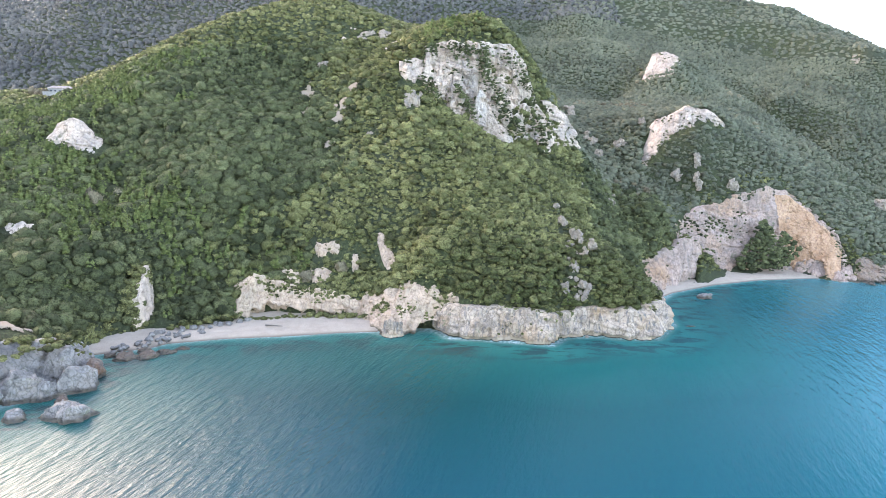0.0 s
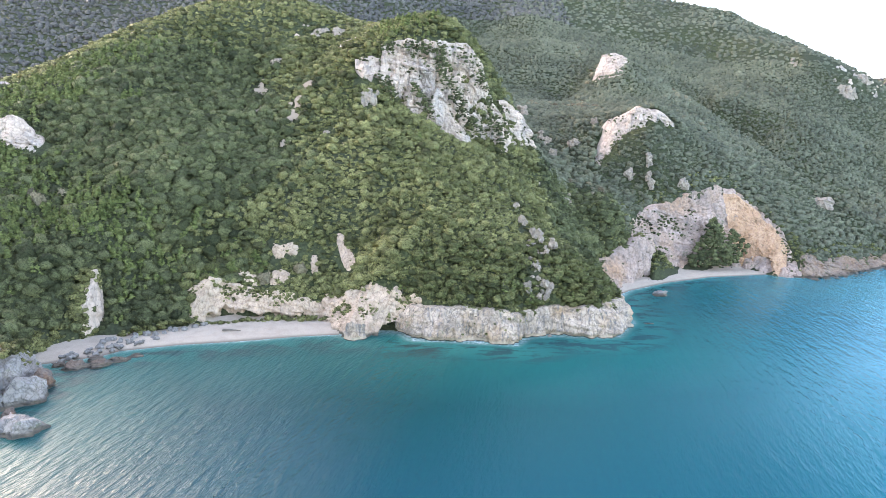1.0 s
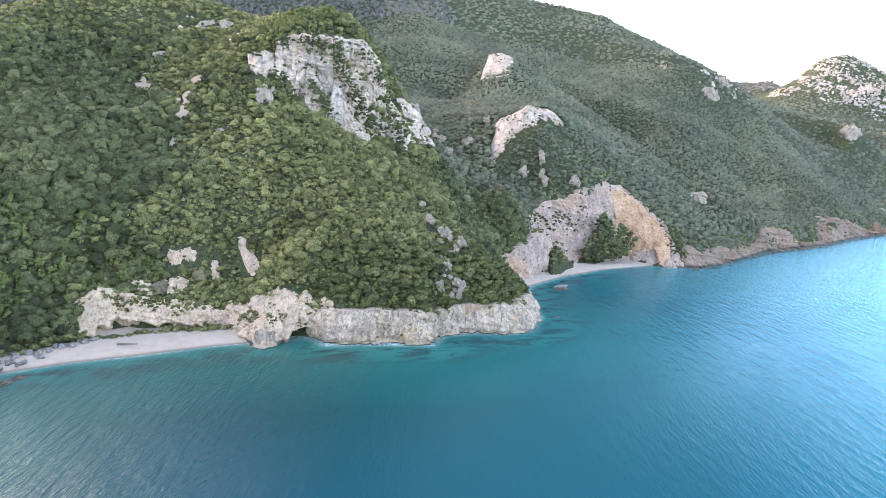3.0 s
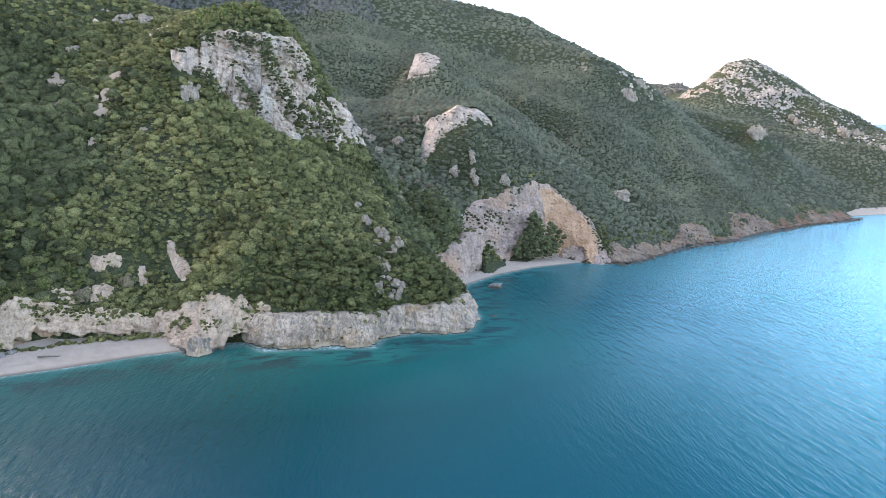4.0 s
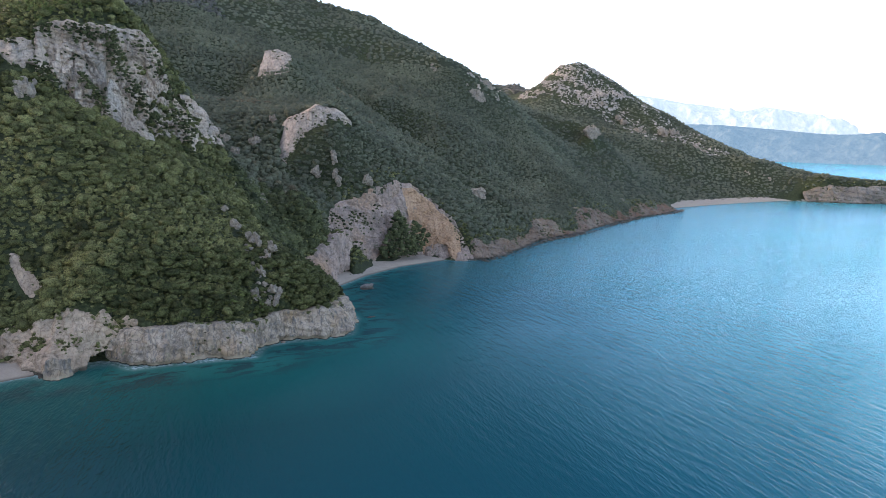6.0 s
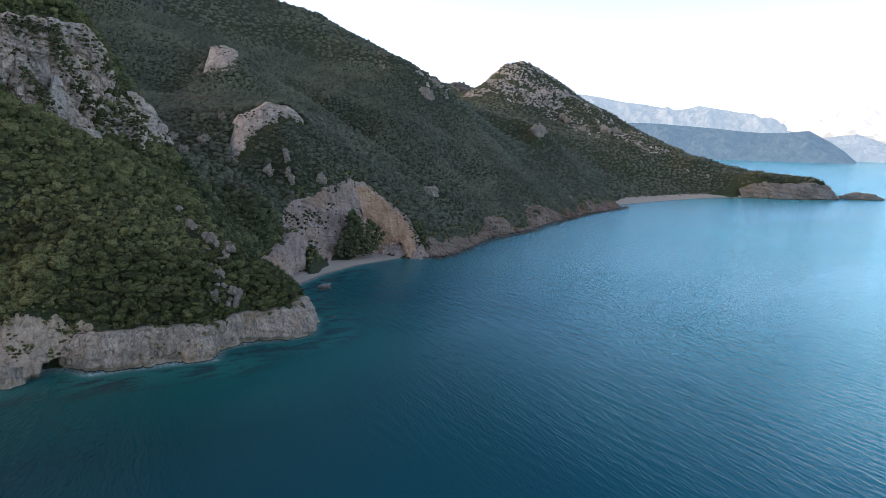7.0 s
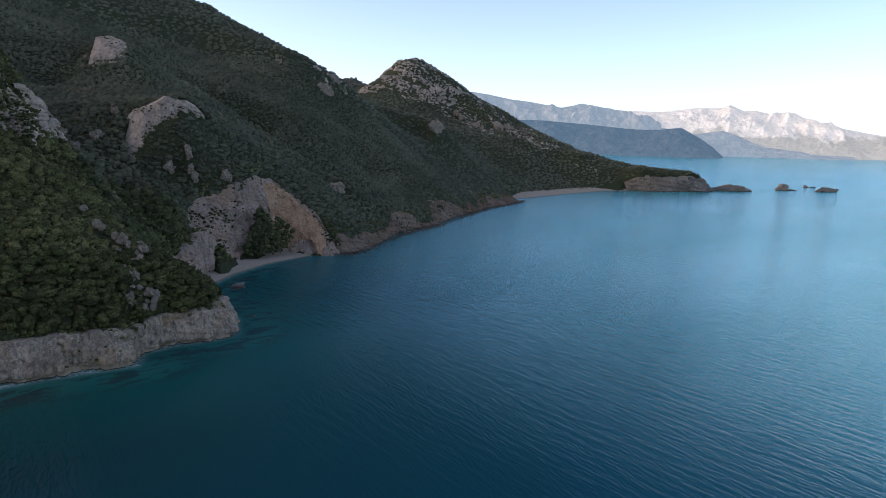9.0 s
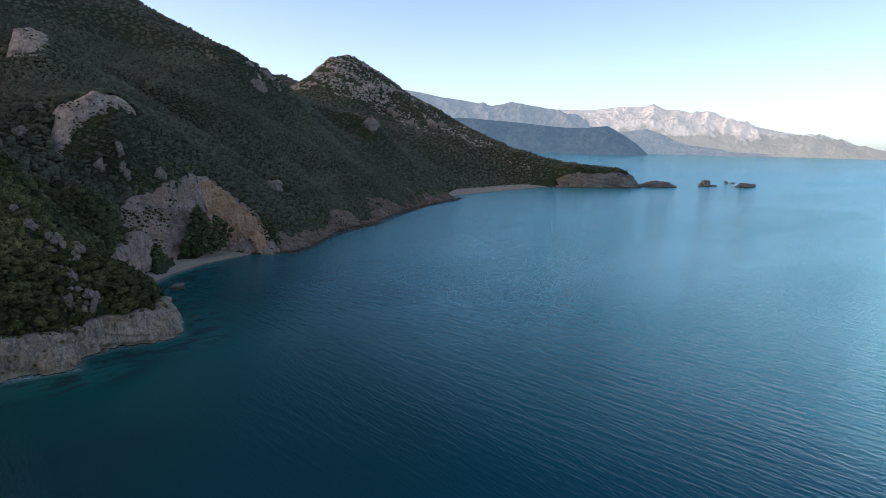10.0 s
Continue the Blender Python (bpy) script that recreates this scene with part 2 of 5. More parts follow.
def base_ground(x, y):
    """The smooth lie of the land between the landform lines."""
    x, y = np.ravel(np.asarray(x, float)), np.ravel(np.asarray(y, float))
    out = np.empty(len(x))
    for i in range(0, len(x), 6000):
        dx, dy = x[i:i + 6000, None] - PTS[:, 0], y[i:i + 6000, None] - PTS[:, 1]
        out[i:i + 6000] = -np.sqrt(dx * dx + dy * dy + 16.0) @ WTS[:-1] + WTS[-1]
    return out


def ground(x, y):
    x, y = np.ravel(np.asarray(x, float)), np.ravel(np.asarray(y, float))
    g, d, r = base_ground(x, y), shore_distance(x, y), np.hypot(x, y)
    far = np.clip((r - 450) / 700, 0, 1)
    p = flat3(x, y)
    rough = fbm(p, 14, 3, 3) * 0.9 + far * (fbm(p, 90, 4, 9, True) - 0.45) * 9 * np.clip(g / 60, 0, 1)
    g = g + rough * np.clip(d / 12, 0, 1)
    g = np.where(d > 0, g - 2.6 * np.exp(-d / 4.0), g)
    for poly, deep in SINKS:
        xs, ys = [q[0] for q in poly], [q[1] for q in poly]
        i = np.nonzero((x > min(xs)) & (x < max(xs)) & (y > min(ys)) & (y < max(ys)))[0]
        i = i[inside(poly, x[i], y[i])] if len(i) else i
        if len(i):
            g[i] -= deep * np.clip(reach(poly + poly[:1], x[i], y[i]) / 2.0, 0, 1)
    return np.where(d > 0, np.maximum(g, np.minimum(0.12 * d, 1.2) - 0.7), np.minimum(g, -0.7 - 0.3 * -d))
# ---- materials
def material(name, rough=0.9, spec=0.25):
    m = bpy.data.materials.new(name)
    m.use_nodes = True
    b = m.node_tree.nodes["Principled BSDF"]
    b.inputs["Roughness"].default_value = rough
    b.inputs["Specular IOR Level"].default_value = spec
    return m, m.node_tree, b


def node(nt, kind, **values):
    n = nt.nodes.new("ShaderNode" + kind)
    for k, v in values.items():
        n.inputs[k.replace("_", " ")].default_value = v
    return n


def noise_node(nt, scale, detail=4.0, rough=0.55, squash=(1, 1, 1), dist=0.0):
    """Noise over the object's own metres; scale is the size of the blotches."""
    tc = nt.nodes.new("ShaderNodeTexCoord")
    mp = nt.nodes.new("ShaderNodeMapping")
    mp.inputs["Scale"].default_value = [1.0 / (scale * q) for q in squash]
    nt.links.new(tc.outputs["Object"], mp.inputs["Vector"])
    n = node(nt, "TexNoise", Scale=1.0, Detail=detail, Roughness=rough, Distortion=dist)
    nt.links.new(mp.outputs[0], n.inputs["Vector"])
    return n.outputs["Fac"]


def ramp(nt, fac, stops):
    r = nt.nodes.new("ShaderNodeValToRGB")
    e = r.color_ramp.elements
    while len(e) < len(stops):
        e.new(0.5)
    for el, (pos, col) in zip(e, stops):
        el.position, el.color = pos, (*col, 1) if len(col) == 3 else col
    nt.links.new(fac, r.inputs[0])
    return r.outputs[0]


def grey(v):
    return (v, v, v)


def mix(nt, fac, a, b, blend="MIX"):
    m = nt.nodes.new("ShaderNodeMix")
    m.data_type, m.blend_type = "RGBA", blend
    for sock, val in ((m.inputs[0], fac), (m.inputs[6], a), (m.inputs[7], b)):
        if isinstance(val, bpy.types.NodeSocket):
            nt.links.new(val, sock)
        else:
            sock.default_value = val if not isinstance(val, tuple) else (*val, 1)
    return m.outputs[2]


def bump(nt, b, height, strength, distance):
    n = node(nt, "Bump", Strength=strength, Distance=distance)
    nt.links.new(height, n.inputs["Height"])
    nt.links.new(n.outputs[0], b.inputs["Normal"])


def height_mask(nt, low, high):
    """0 under low, 1 over high, by the height of the point above the sea."""
    gp = nt.nodes.new("ShaderNodeNewGeometry")
    sx = nt.nodes.new("ShaderNodeSeparateXYZ")
    mr = nt.nodes.new("ShaderNodeMapRange")
    nt.links.new(gp.outputs["Position"], sx.inputs[0])
    nt.links.new(sx.outputs[2], mr.inputs[0])
    mr.inputs[1].default_value, mr.inputs[2].default_value = low, high
    return mr.outputs[0]


def rock_material(name, pale, mid, stain, size=1.0, ochre=0.35, wet=True, moss=(0.10, 0.11, 0.06), streak=0.5, rim=(0.10, 0.08, 0.06), joint=0.4, lip=(0.06, 0.05, 0.04)):
    m, nt, b = material(name, 0.92, 0.2)
    big = noise_node(nt, 9 * size, 5, 0.6)
    fine = noise_node(nt, 0.9 * size, 6, 0.65)
    col = mix(nt, ramp(nt, big, [(0.35, grey(0)), (0.62, grey(1))]), mid, pale)
    col = mix(nt, ramp(nt, noise_node(nt, 14 * size, 4, 0.5), [(0.55 - ochre * 0.2, grey(0)), (0.75 - ochre * 0.2, grey(0.85))]), col, stain)
    run = noise_node(nt, 1.3 * size, 5, 0.6, (1, 1, 7))
    col = mix(nt, ramp(nt, run, [(0.5, grey(0)), (0.68, grey(streak))]), col, (0.13, 0.125, 0.12))
    col = mix(nt, ramp(nt, fine, [(0.32, grey(0.6)), (0.48, grey(0))]), col, tuple(v * 0.42 for v in mid))
    col = mix(nt, ramp(nt, noise_node(nt, 4 * size, 5, 0.7), [(0.6, grey(0)), (0.68, grey(0.8))]), col, moss)
    # joints
    cell = nt.nodes.new("ShaderNodeTexVoronoi")
    cell.feature = "DISTANCE_TO_EDGE"
    cell.inputs["Scale"].default_value = 1.0
    bend = nt.nodes.new("ShaderNodeVectorMath")
    bend.operation = "MULTIPLY_ADD"
    tc = nt.nodes.new("ShaderNodeTexCoord")
    mp = nt.nodes.new("ShaderNodeMapping")
    mp.inputs["Scale"].default_value = (0.36 / size, 0.36 / size, 0.13 / size)
    nt.links.new(tc.outputs["Object"], mp.inputs["Vector"])
    warp = node(nt, "TexNoise", Scale=0.35 / size, Detail=4.0)
    nt.links.new(tc.outputs["Object"], warp.inputs["Vector"])
    nt.links.new(warp.outputs["Color"], bend.inputs[0])
    bend.inputs[1].default_value = (1.6, 1.6, 1.6)
    nt.links.new(mp.outputs[0], bend.inputs[2])
    nt.links.new(bend.outputs[0], cell.inputs["Vector"])
    col = mix(nt, ramp(nt, cell.outputs["Distance"], [(0.0, grey(joint)), (0.05, grey(joint * 0.4)), (0.12, grey(0))]), col, tuple(v * 0.35 for v in mid))
    if wet:
        band = mix(nt, ramp(nt, noise_node(nt, 3, 3), [(0.4, grey(0)), (0.6, grey(1))]), lip, tuple(v * 0.4 + 0.6 * q for v, q in zip((0.20, 0.15, 0.10), lip)))
        col = mix(nt, height_mask(nt, 0.9, 1.8), band, col)
        col = mix(nt, height_mask(nt, 0.2, 0.32), rim, col)
    nt.links.new(col, b.inputs["Base Color"])
    bump(nt, b, mix(nt, 0.5, noise_node(nt, 2.2 * size, 8, 0.7), noise_node(nt, 0.5 * size, 6, 0.7)), 1.0, 0.9 * size)
    return m


# rim: shade under the overhang, painted dark; lip: pale wave-worn rock above it
limestone = rock_material("sea_cliff_limestone", (0.481, 0.357, 0.255), (0.256, 0.187, 0.135), (0.340, 0.201, 0.104), rim=(0.04, 0.036, 0.03), lip=(0.400, 0.300, 0.205), joint=0.6, streak=0.9)
cream_stone = rock_material("cream_limestone", (0.555, 0.380, 0.258), (0.357, 0.240, 0.161), (0.416, 0.313, 0.210), 1.0, 0.3, True, (0.089, 0.075, 0.040), 0.35)
crag_stone = rock_material("crag_limestone", (0.580, 0.426, 0.319), (0.389, 0.281, 0.211), (0.357, 0.308, 0.262), 1.6, 0.2, False)
arch_stone = rock_material("scar_limestone", (0.432, 0.299, 0.230), (0.282, 0.196, 0.150), (0.432, 0.241, 0.135), 1.7, 0.25, False)
outcrop_stone = rock_material("hillside_outcrop_limestone", (0.378, 0.287, 0.208), (0.255, 0.193, 0.143), (0.264, 0.209, 0.153), 1.0, 0.2, False, streak=0.7, joint=0.6)
ochre_stone = rock_material("ochre_limestone", (0.520, 0.308, 0.185), (0.425, 0.240, 0.138), (0.330, 0.165, 0.082), 1.2, 0.3, False, (0.187, 0.119, 0.068), 0.25)
grey_stone = rock_material("grey_boulder_stone", (0.300, 0.262, 0.222), (0.170, 0.149, 0.128), (0.200, 0.150, 0.110), 0.8, 0.05, joint=0.55)
brown_stone = rock_material("brown_shore_rock", (0.211, 0.147, 0.106), (0.122, 0.084, 0.062), (0.196, 0.087, 0.045), 1.4, 0.4)
shore_stone = rock_material("grey_brown_shore_rock", (0.288, 0.195, 0.135), (0.177, 0.119, 0.083), (0.250, 0.126, 0.068), 1.6, 0.25)

peak_stone = rock_material("far_peak_limestone", (0.450, 0.372, 0.305), (0.270, 0.224, 0.185), (0.330, 0.266, 0.212), 3.0, 0.1, False)
tawny_stone = rock_material("tawny_shore_rock", (0.273, 0.185, 0.129), (0.195, 0.118, 0.080), (0.224, 0.098, 0.053), 2.0, 0.45)
islet_stone = rock_material("islet_rock", (0.300, 0.235, 0.185), (0.175, 0.138, 0.112), (0.235, 0.160, 0.105), 3.0, 0.35)


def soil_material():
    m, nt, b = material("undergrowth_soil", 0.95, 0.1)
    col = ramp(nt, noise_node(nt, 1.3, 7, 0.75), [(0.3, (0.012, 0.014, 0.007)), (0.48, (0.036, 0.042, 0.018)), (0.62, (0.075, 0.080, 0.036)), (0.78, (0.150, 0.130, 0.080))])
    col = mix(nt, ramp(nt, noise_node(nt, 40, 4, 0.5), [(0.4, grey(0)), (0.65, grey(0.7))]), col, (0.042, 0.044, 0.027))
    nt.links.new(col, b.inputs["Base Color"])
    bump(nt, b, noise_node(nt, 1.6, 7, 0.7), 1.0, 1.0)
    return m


def sand_material(name, pale, dark):
    m, nt, b = material(name, 0.95, 0.15)
    col = ramp(nt, noise_node(nt, 4.0, 7, 0.65), [(0.25, dark), (0.5, tuple(v * 0.92 for v in pale)), (0.75, pale)])
    col = mix(nt, ramp(nt, noise_node(nt, 0.35, 4, 0.7), [(0.35, grey(0.35)), (0.55, grey(0))]), col, tuple(v * 0.55 for v in dark))
    wet = mix(nt, height_mask(nt, 0.12, 0.45), tuple(v * 0.55 for v in dark), col)
    nt.links.new(wet, b.inputs["Base Color"])
    bump(nt, b, noise_node(nt, 0.8, 6, 0.7), 0.6, 0.25)
    return m


soil = soil_material()
sand = sand_material("white_pebble_beach", (0.40, 0.31, 0.23), (0.30, 0.225, 0.165))
scree_mat = sand_material("pale_scree", (0.29, 0.215, 0.150), (0.19, 0.138, 0.096))


def leaf_material(name, dark, mid, light, patch=30.0, per_object=False, grain=1.0, depth=0.5):
    m, nt, b = material(name, 0.75, 0.05)
    isl = nt.nodes.new("ShaderNodeNewGeometry").outputs["Random Per Island"]
    if per_object:
        isl = nt.nodes.new("ShaderNodeObjectInfo").outputs["Random"]
    col = ramp(nt, isl, [(0.0, dark), (0.35, mid), (0.7, tuple(0.6 * p + 0.4 * q for p, q in zip(mid, light))), (1.0, light)])
    pat = ramp(nt, noise_node(nt, patch, 4, 0.55), [(0.38, grey(0)), (0.62, grey(1))])
    col = mix(nt, 0.3 if grain < 1.5 else 0.5, col, mix(nt, pat, tuple(v * 0.75 for v in mid), tuple(v * 1.05 for v in light)))
    # shade of the gaps and light on the sprays of leaves, painted into the colour
    spray_shade = ramp(nt, noise_node(nt, 0.55 * grain, 3, 0.7), [(0.36, grey(1 - depth)), (0.5, grey(0.98)), (0.64, grey(1 + 0.7 * depth))])
    col = mix(nt, 1.0, col, spray_shade, "MULTIPLY")
    nt.links.new(col, b.inputs["Base Color"])
    bump(nt, b, noise_node(nt, 0.5 * grain, 5, 0.8), 1.0, 0.45 * grain)
    return m


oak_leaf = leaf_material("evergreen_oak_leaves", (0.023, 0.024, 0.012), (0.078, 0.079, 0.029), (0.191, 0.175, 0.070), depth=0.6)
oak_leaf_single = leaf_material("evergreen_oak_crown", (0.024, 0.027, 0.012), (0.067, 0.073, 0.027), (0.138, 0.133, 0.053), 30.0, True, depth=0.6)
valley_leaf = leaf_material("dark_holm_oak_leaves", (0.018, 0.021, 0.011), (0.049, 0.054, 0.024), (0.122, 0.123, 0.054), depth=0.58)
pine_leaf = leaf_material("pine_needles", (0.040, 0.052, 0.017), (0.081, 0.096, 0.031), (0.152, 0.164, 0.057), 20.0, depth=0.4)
# distant leaves: paler, greyer and flatter, with air haze mixed into the colour
hazy_scrub_leaf = leaf_material("hazy_far_scrub_leaves", (0.053, 0.053, 0.036), (0.094, 0.095, 0.061), (0.140, 0.139, 0.087), 60.0, False, 1.6, 0.25)
hazy_wood_leaf = leaf_material("hazy_back_wood_leaves", (0.042, 0.041, 0.039), (0.085, 0.080, 0.070), (0.129, 0.118, 0.097), 80.0, False, 2.2, 0.28)
hazy_slope_leaf = leaf_material("hazy_far_slope_leaves", (0.057, 0.056, 0.039), (0.099, 0.099, 0.066), (0.145, 0.143, 0.093), 90.0, False, 2.4, 0.2)
brown_leaf = leaf_material("autumn_brown_leaves", (0.06, 0.046, 0.03), (0.125, 0.098, 0.06), (0.20, 0.165, 0.10))
bark, _nt, _b = material("bark", 0.9)
_nt.links.new(ramp(_nt, noise_node(_nt, 0.3, 5, 0.7), [(0.3, (0.05, 0.04, 0.03)), (0.7, (0.16, 0.13, 0.10))]), _b.inputs["Base Color"])


def water_material():
    m, nt, b = material("sea_water", 0.2, 0.14)
    b.inputs["IOR"].default_value = 1.33
    at = nt.nodes.new("ShaderNodeAttribute")
    at.attribute_name = "offshore"
    shore = at.outputs["Fac"]
    deep = ramp(nt, shore, [(0.0, (0.10, 0.20, 0.16)), (0.012, (0.008, 0.105, 0.085)), (0.07, (0.001, 0.060, 0.053)), (0.22, (0.001, 0.033, 0.035)), (0.45, (0.001, 0.030, 0.043)), (0.7, (0.001, 0.028, 0.062)), (1.0, (0.002, 0.030, 0.085))])
    # drowned reefs and weed near the rocks
    bed = ramp(nt, noise_node(nt, 6.0, 5, 0.65, (2.4, 1, 1), 0.6), [(0.47, grey(0)), (0.56, grey(1))])
    near = ramp(nt, shore, [(0.010, grey(0)), (0.020, grey(0.95)), (0.055, grey(0.8)), (0.085, grey(0))])
    deep = mix(nt, mix(nt, 1.0, bed, near, "MULTIPLY"), deep, (0.012, 0.034, 0.032))
    # out of the lee of the hills the water is bluer and ruffled by wind; reflected sky brightness is painted into its
    # colour
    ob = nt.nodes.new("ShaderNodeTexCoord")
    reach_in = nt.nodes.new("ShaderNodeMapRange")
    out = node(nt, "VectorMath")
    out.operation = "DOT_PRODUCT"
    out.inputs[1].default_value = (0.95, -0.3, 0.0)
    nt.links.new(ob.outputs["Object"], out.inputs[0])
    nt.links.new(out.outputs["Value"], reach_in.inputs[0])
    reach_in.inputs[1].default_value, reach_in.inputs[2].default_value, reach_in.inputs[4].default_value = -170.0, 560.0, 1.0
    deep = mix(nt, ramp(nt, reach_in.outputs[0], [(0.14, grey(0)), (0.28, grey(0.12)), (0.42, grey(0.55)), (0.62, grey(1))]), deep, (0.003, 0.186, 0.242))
    # far bay: base colour lifted further in place of low-sky reflection
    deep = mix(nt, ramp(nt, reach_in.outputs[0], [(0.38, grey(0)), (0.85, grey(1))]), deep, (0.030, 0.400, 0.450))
    nt.links.new(ramp(nt, reach_in.outputs[0], [(0.0, grey(0.32)), (0.08, grey(0.25)), (0.16, grey(0.016)), (0.24, grey(0.002))]), b.inputs["Specular IOR Level"])
    nt.links.new(ramp(nt, reach_in.outputs[0], [(0.0, grey(0.45)), (0.16, grey(0.2)), (0.32, grey(0.10))]), b.inputs["Roughness"])
    foam = mix(nt, 1.0, ramp(nt, noise_node(nt, 1.6, 4, 0.7), [(0.46, grey(0)), (0.58, grey(1))]), ramp(nt, shore, [(0.0, grey(0.5)), (0.003, grey(0.25)), (0.006, grey(0))]), "MULTIPLY")
    deep = mix(nt, foam, deep, (0.7, 0.75, 0.75))
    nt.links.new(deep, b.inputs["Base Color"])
    # wind ripples running across the bay, with calmer lanes
    tc = nt.nodes.new("ShaderNodeTexCoord")

    def swell(turn, long, short, detail):
        mp = nt.nodes.new("ShaderNodeMapping")
        mp.vector_type = "TEXTURE"
        mp.inputs["Rotation"].default_value = (0, 0, radians(turn))
        mp.inputs["Scale"].default_value = (long, short, 3.0)
        nt.links.new(tc.outputs["Object"], mp.inputs[0])
        n = node(nt, "TexNoise", Scale=1.0, Detail=detail, Roughness=0.5, Distortion=0.3)
        nt.links.new(mp.outputs[0], n.inputs["Vector"])
        return n.outputs["Fac"]

    h = mix(nt, 0.35, swell(79, 13.0, 2.5, 3.0), swell(66, 3.0, 0.9, 3.0))
    lanes = ramp(nt, noise_node(nt, 130, 4, 0.6, (3, 1, 1)), [(0.35, grey(0.6)), (0.65, grey(1.0))])
    n = node(nt, "Bump", Distance=2.2)
    nt.links.new(mix(nt, 1.0, lanes, ramp(nt, reach_in.outputs[0], [(0.0, grey(1.0)), (0.1, grey(0.7)), (0.2, grey(0.25)), (0.28, grey(0.35)), (0.45, grey(1.0))]), "MULTIPLY"), n.inputs["Strength"])
    nt.links.new(h, n.inputs["Height"])
    nt.links.new(n.outputs[0], b.inputs["Normal"])
    # sheen of the sky where the open water is seen at a low angle
    gloss = node(nt, "BsdfGlossy", Roughness=0.08)
    gloss.inputs["Color"].default_value = (0.66, 0.94, 1.0, 1)
    nt.links.new(n.outputs[0], gloss.inputs["Normal"])
    lw = node(nt, "LayerWeight", Blend=0.5)
    nt.links.new(n.outputs[0], lw.inputs["Normal"])
    low = ramp(nt, lw.outputs["Facing"], [(0.46, grey(0.0)), (0.62, grey(0.035)), (0.72, grey(0.19)), (0.81, grey(0.60)), (0.91, grey(1.0))])
    wide = ramp(nt, reach_in.outputs[0], [(0.18, grey(0)), (0.30, grey(0.25)), (0.42, grey(0.65)), (0.60, grey(1.0))])
    both = nt.nodes.new("ShaderNodeMixShader")
    nt.links.new(mix(nt, 1.0, low, wide, "MULTIPLY"), both.inputs[0])
    nt.links.new(b.outputs[0], both.inputs[1])
    nt.links.new(gloss.outputs[0], both.inputs[2])
    for o in [q for q in nt.nodes if q.type == "OUTPUT_MATERIAL"]:
        nt.links.new(both.outputs[0], o.inputs["Surface"])
    return m


water = water_material()


def haze_material(name, low, high, air_glow, amount, size=180.0, wooded=None):
    """Far mountains; emission added to their surface stands in for the lit air in front of them."""
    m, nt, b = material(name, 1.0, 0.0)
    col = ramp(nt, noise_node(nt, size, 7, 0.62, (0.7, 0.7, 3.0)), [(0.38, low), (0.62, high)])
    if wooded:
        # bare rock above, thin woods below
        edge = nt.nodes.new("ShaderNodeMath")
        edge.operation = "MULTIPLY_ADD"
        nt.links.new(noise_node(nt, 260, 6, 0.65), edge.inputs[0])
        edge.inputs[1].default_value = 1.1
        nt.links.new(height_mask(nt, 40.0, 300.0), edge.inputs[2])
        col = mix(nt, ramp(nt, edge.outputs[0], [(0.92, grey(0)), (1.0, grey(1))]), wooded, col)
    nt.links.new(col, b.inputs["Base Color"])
    b.inputs["Emission Color"].default_value = (*air_glow, 1)
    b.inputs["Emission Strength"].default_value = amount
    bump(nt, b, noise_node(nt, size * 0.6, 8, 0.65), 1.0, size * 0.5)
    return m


haze_near = haze_material("haze_blue_wooded_hills", (0.025, 0.033, 0.035), (0.06, 0.066, 0.064), (0.030, 0.062, 0.108), 0.9, 60)
haze_mid = haze_material("haze_blue_grey_ridge", (0.12, 0.12, 0.12), (0.22, 0.205, 0.19), (0.082, 0.126, 0.185), 0.85, 70)
haze_far = haze_material("hazy_pale_sunlit_mountains", (0.50, 0.46, 0.435), (0.61, 0.557, 0.522), (0.20, 0.225, 0.255), 0.6, 80, (0.20, 0.205, 0.20))
# ---- ground: one sheet, finer towards the open water of the bay
CX, CY = -20.0, 10.0
_az = np.radians(np.arange(-52, 80, 0.3))
_r = 165 * 1.009 ** np.arange(0, 309)
_A, _R = np.meshgrid(_az, _r)
_x, _y = CX + np.sin(_A) * _R, CY + np.cos(_A) * _R
_z = ground(_x, _y)
_v = np.stack([_x.ravel(), _y.ravel(), _z], 1)
land_sheet = mesh_from("ground", _v, grid_faces(*_x.shape, keep=_z > -5)[:, ::-1])
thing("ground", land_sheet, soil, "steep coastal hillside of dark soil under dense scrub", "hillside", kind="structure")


# ---- sea: one sheet out to the horizon, which lifts a little far out to close the view
def sea_level(r):
    return 60.0 * np.clip((r - 2300) / 2500, 0, 1) ** 1.6


_az = np.radians(np.r_[np.arange(-54, 96, 0.5), np.arange(96, 306.1, 7)])
_az[-1] = _az[0] + 2 * np.pi
_r = np.r_[0.01, 12, 25, 50, 75, 100 * 1.02 ** np.arange(0, 198)]
_A, _R = np.meshgrid(_az, _r)
_x, _y = CX + np.sin(_A) * _R, CY + np.cos(_A) * _R
_d = -shore_distance(_x.ravel(), _y.ravel())
_v = np.stack([_x.ravel(), _y.ravel(), sea_level(_R).ravel()], 1)
sea_sheet = mesh_from("sea", _v, grid_faces(*_x.shape, keep=_d > -25)[:, ::-1])
sea_sheet.attributes.new("offshore", "FLOAT", "POINT").data.foreach_set("value", np.clip(_d / 300.0, 0, 1).astype(np.float32))
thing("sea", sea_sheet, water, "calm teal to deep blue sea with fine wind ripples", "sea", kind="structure")


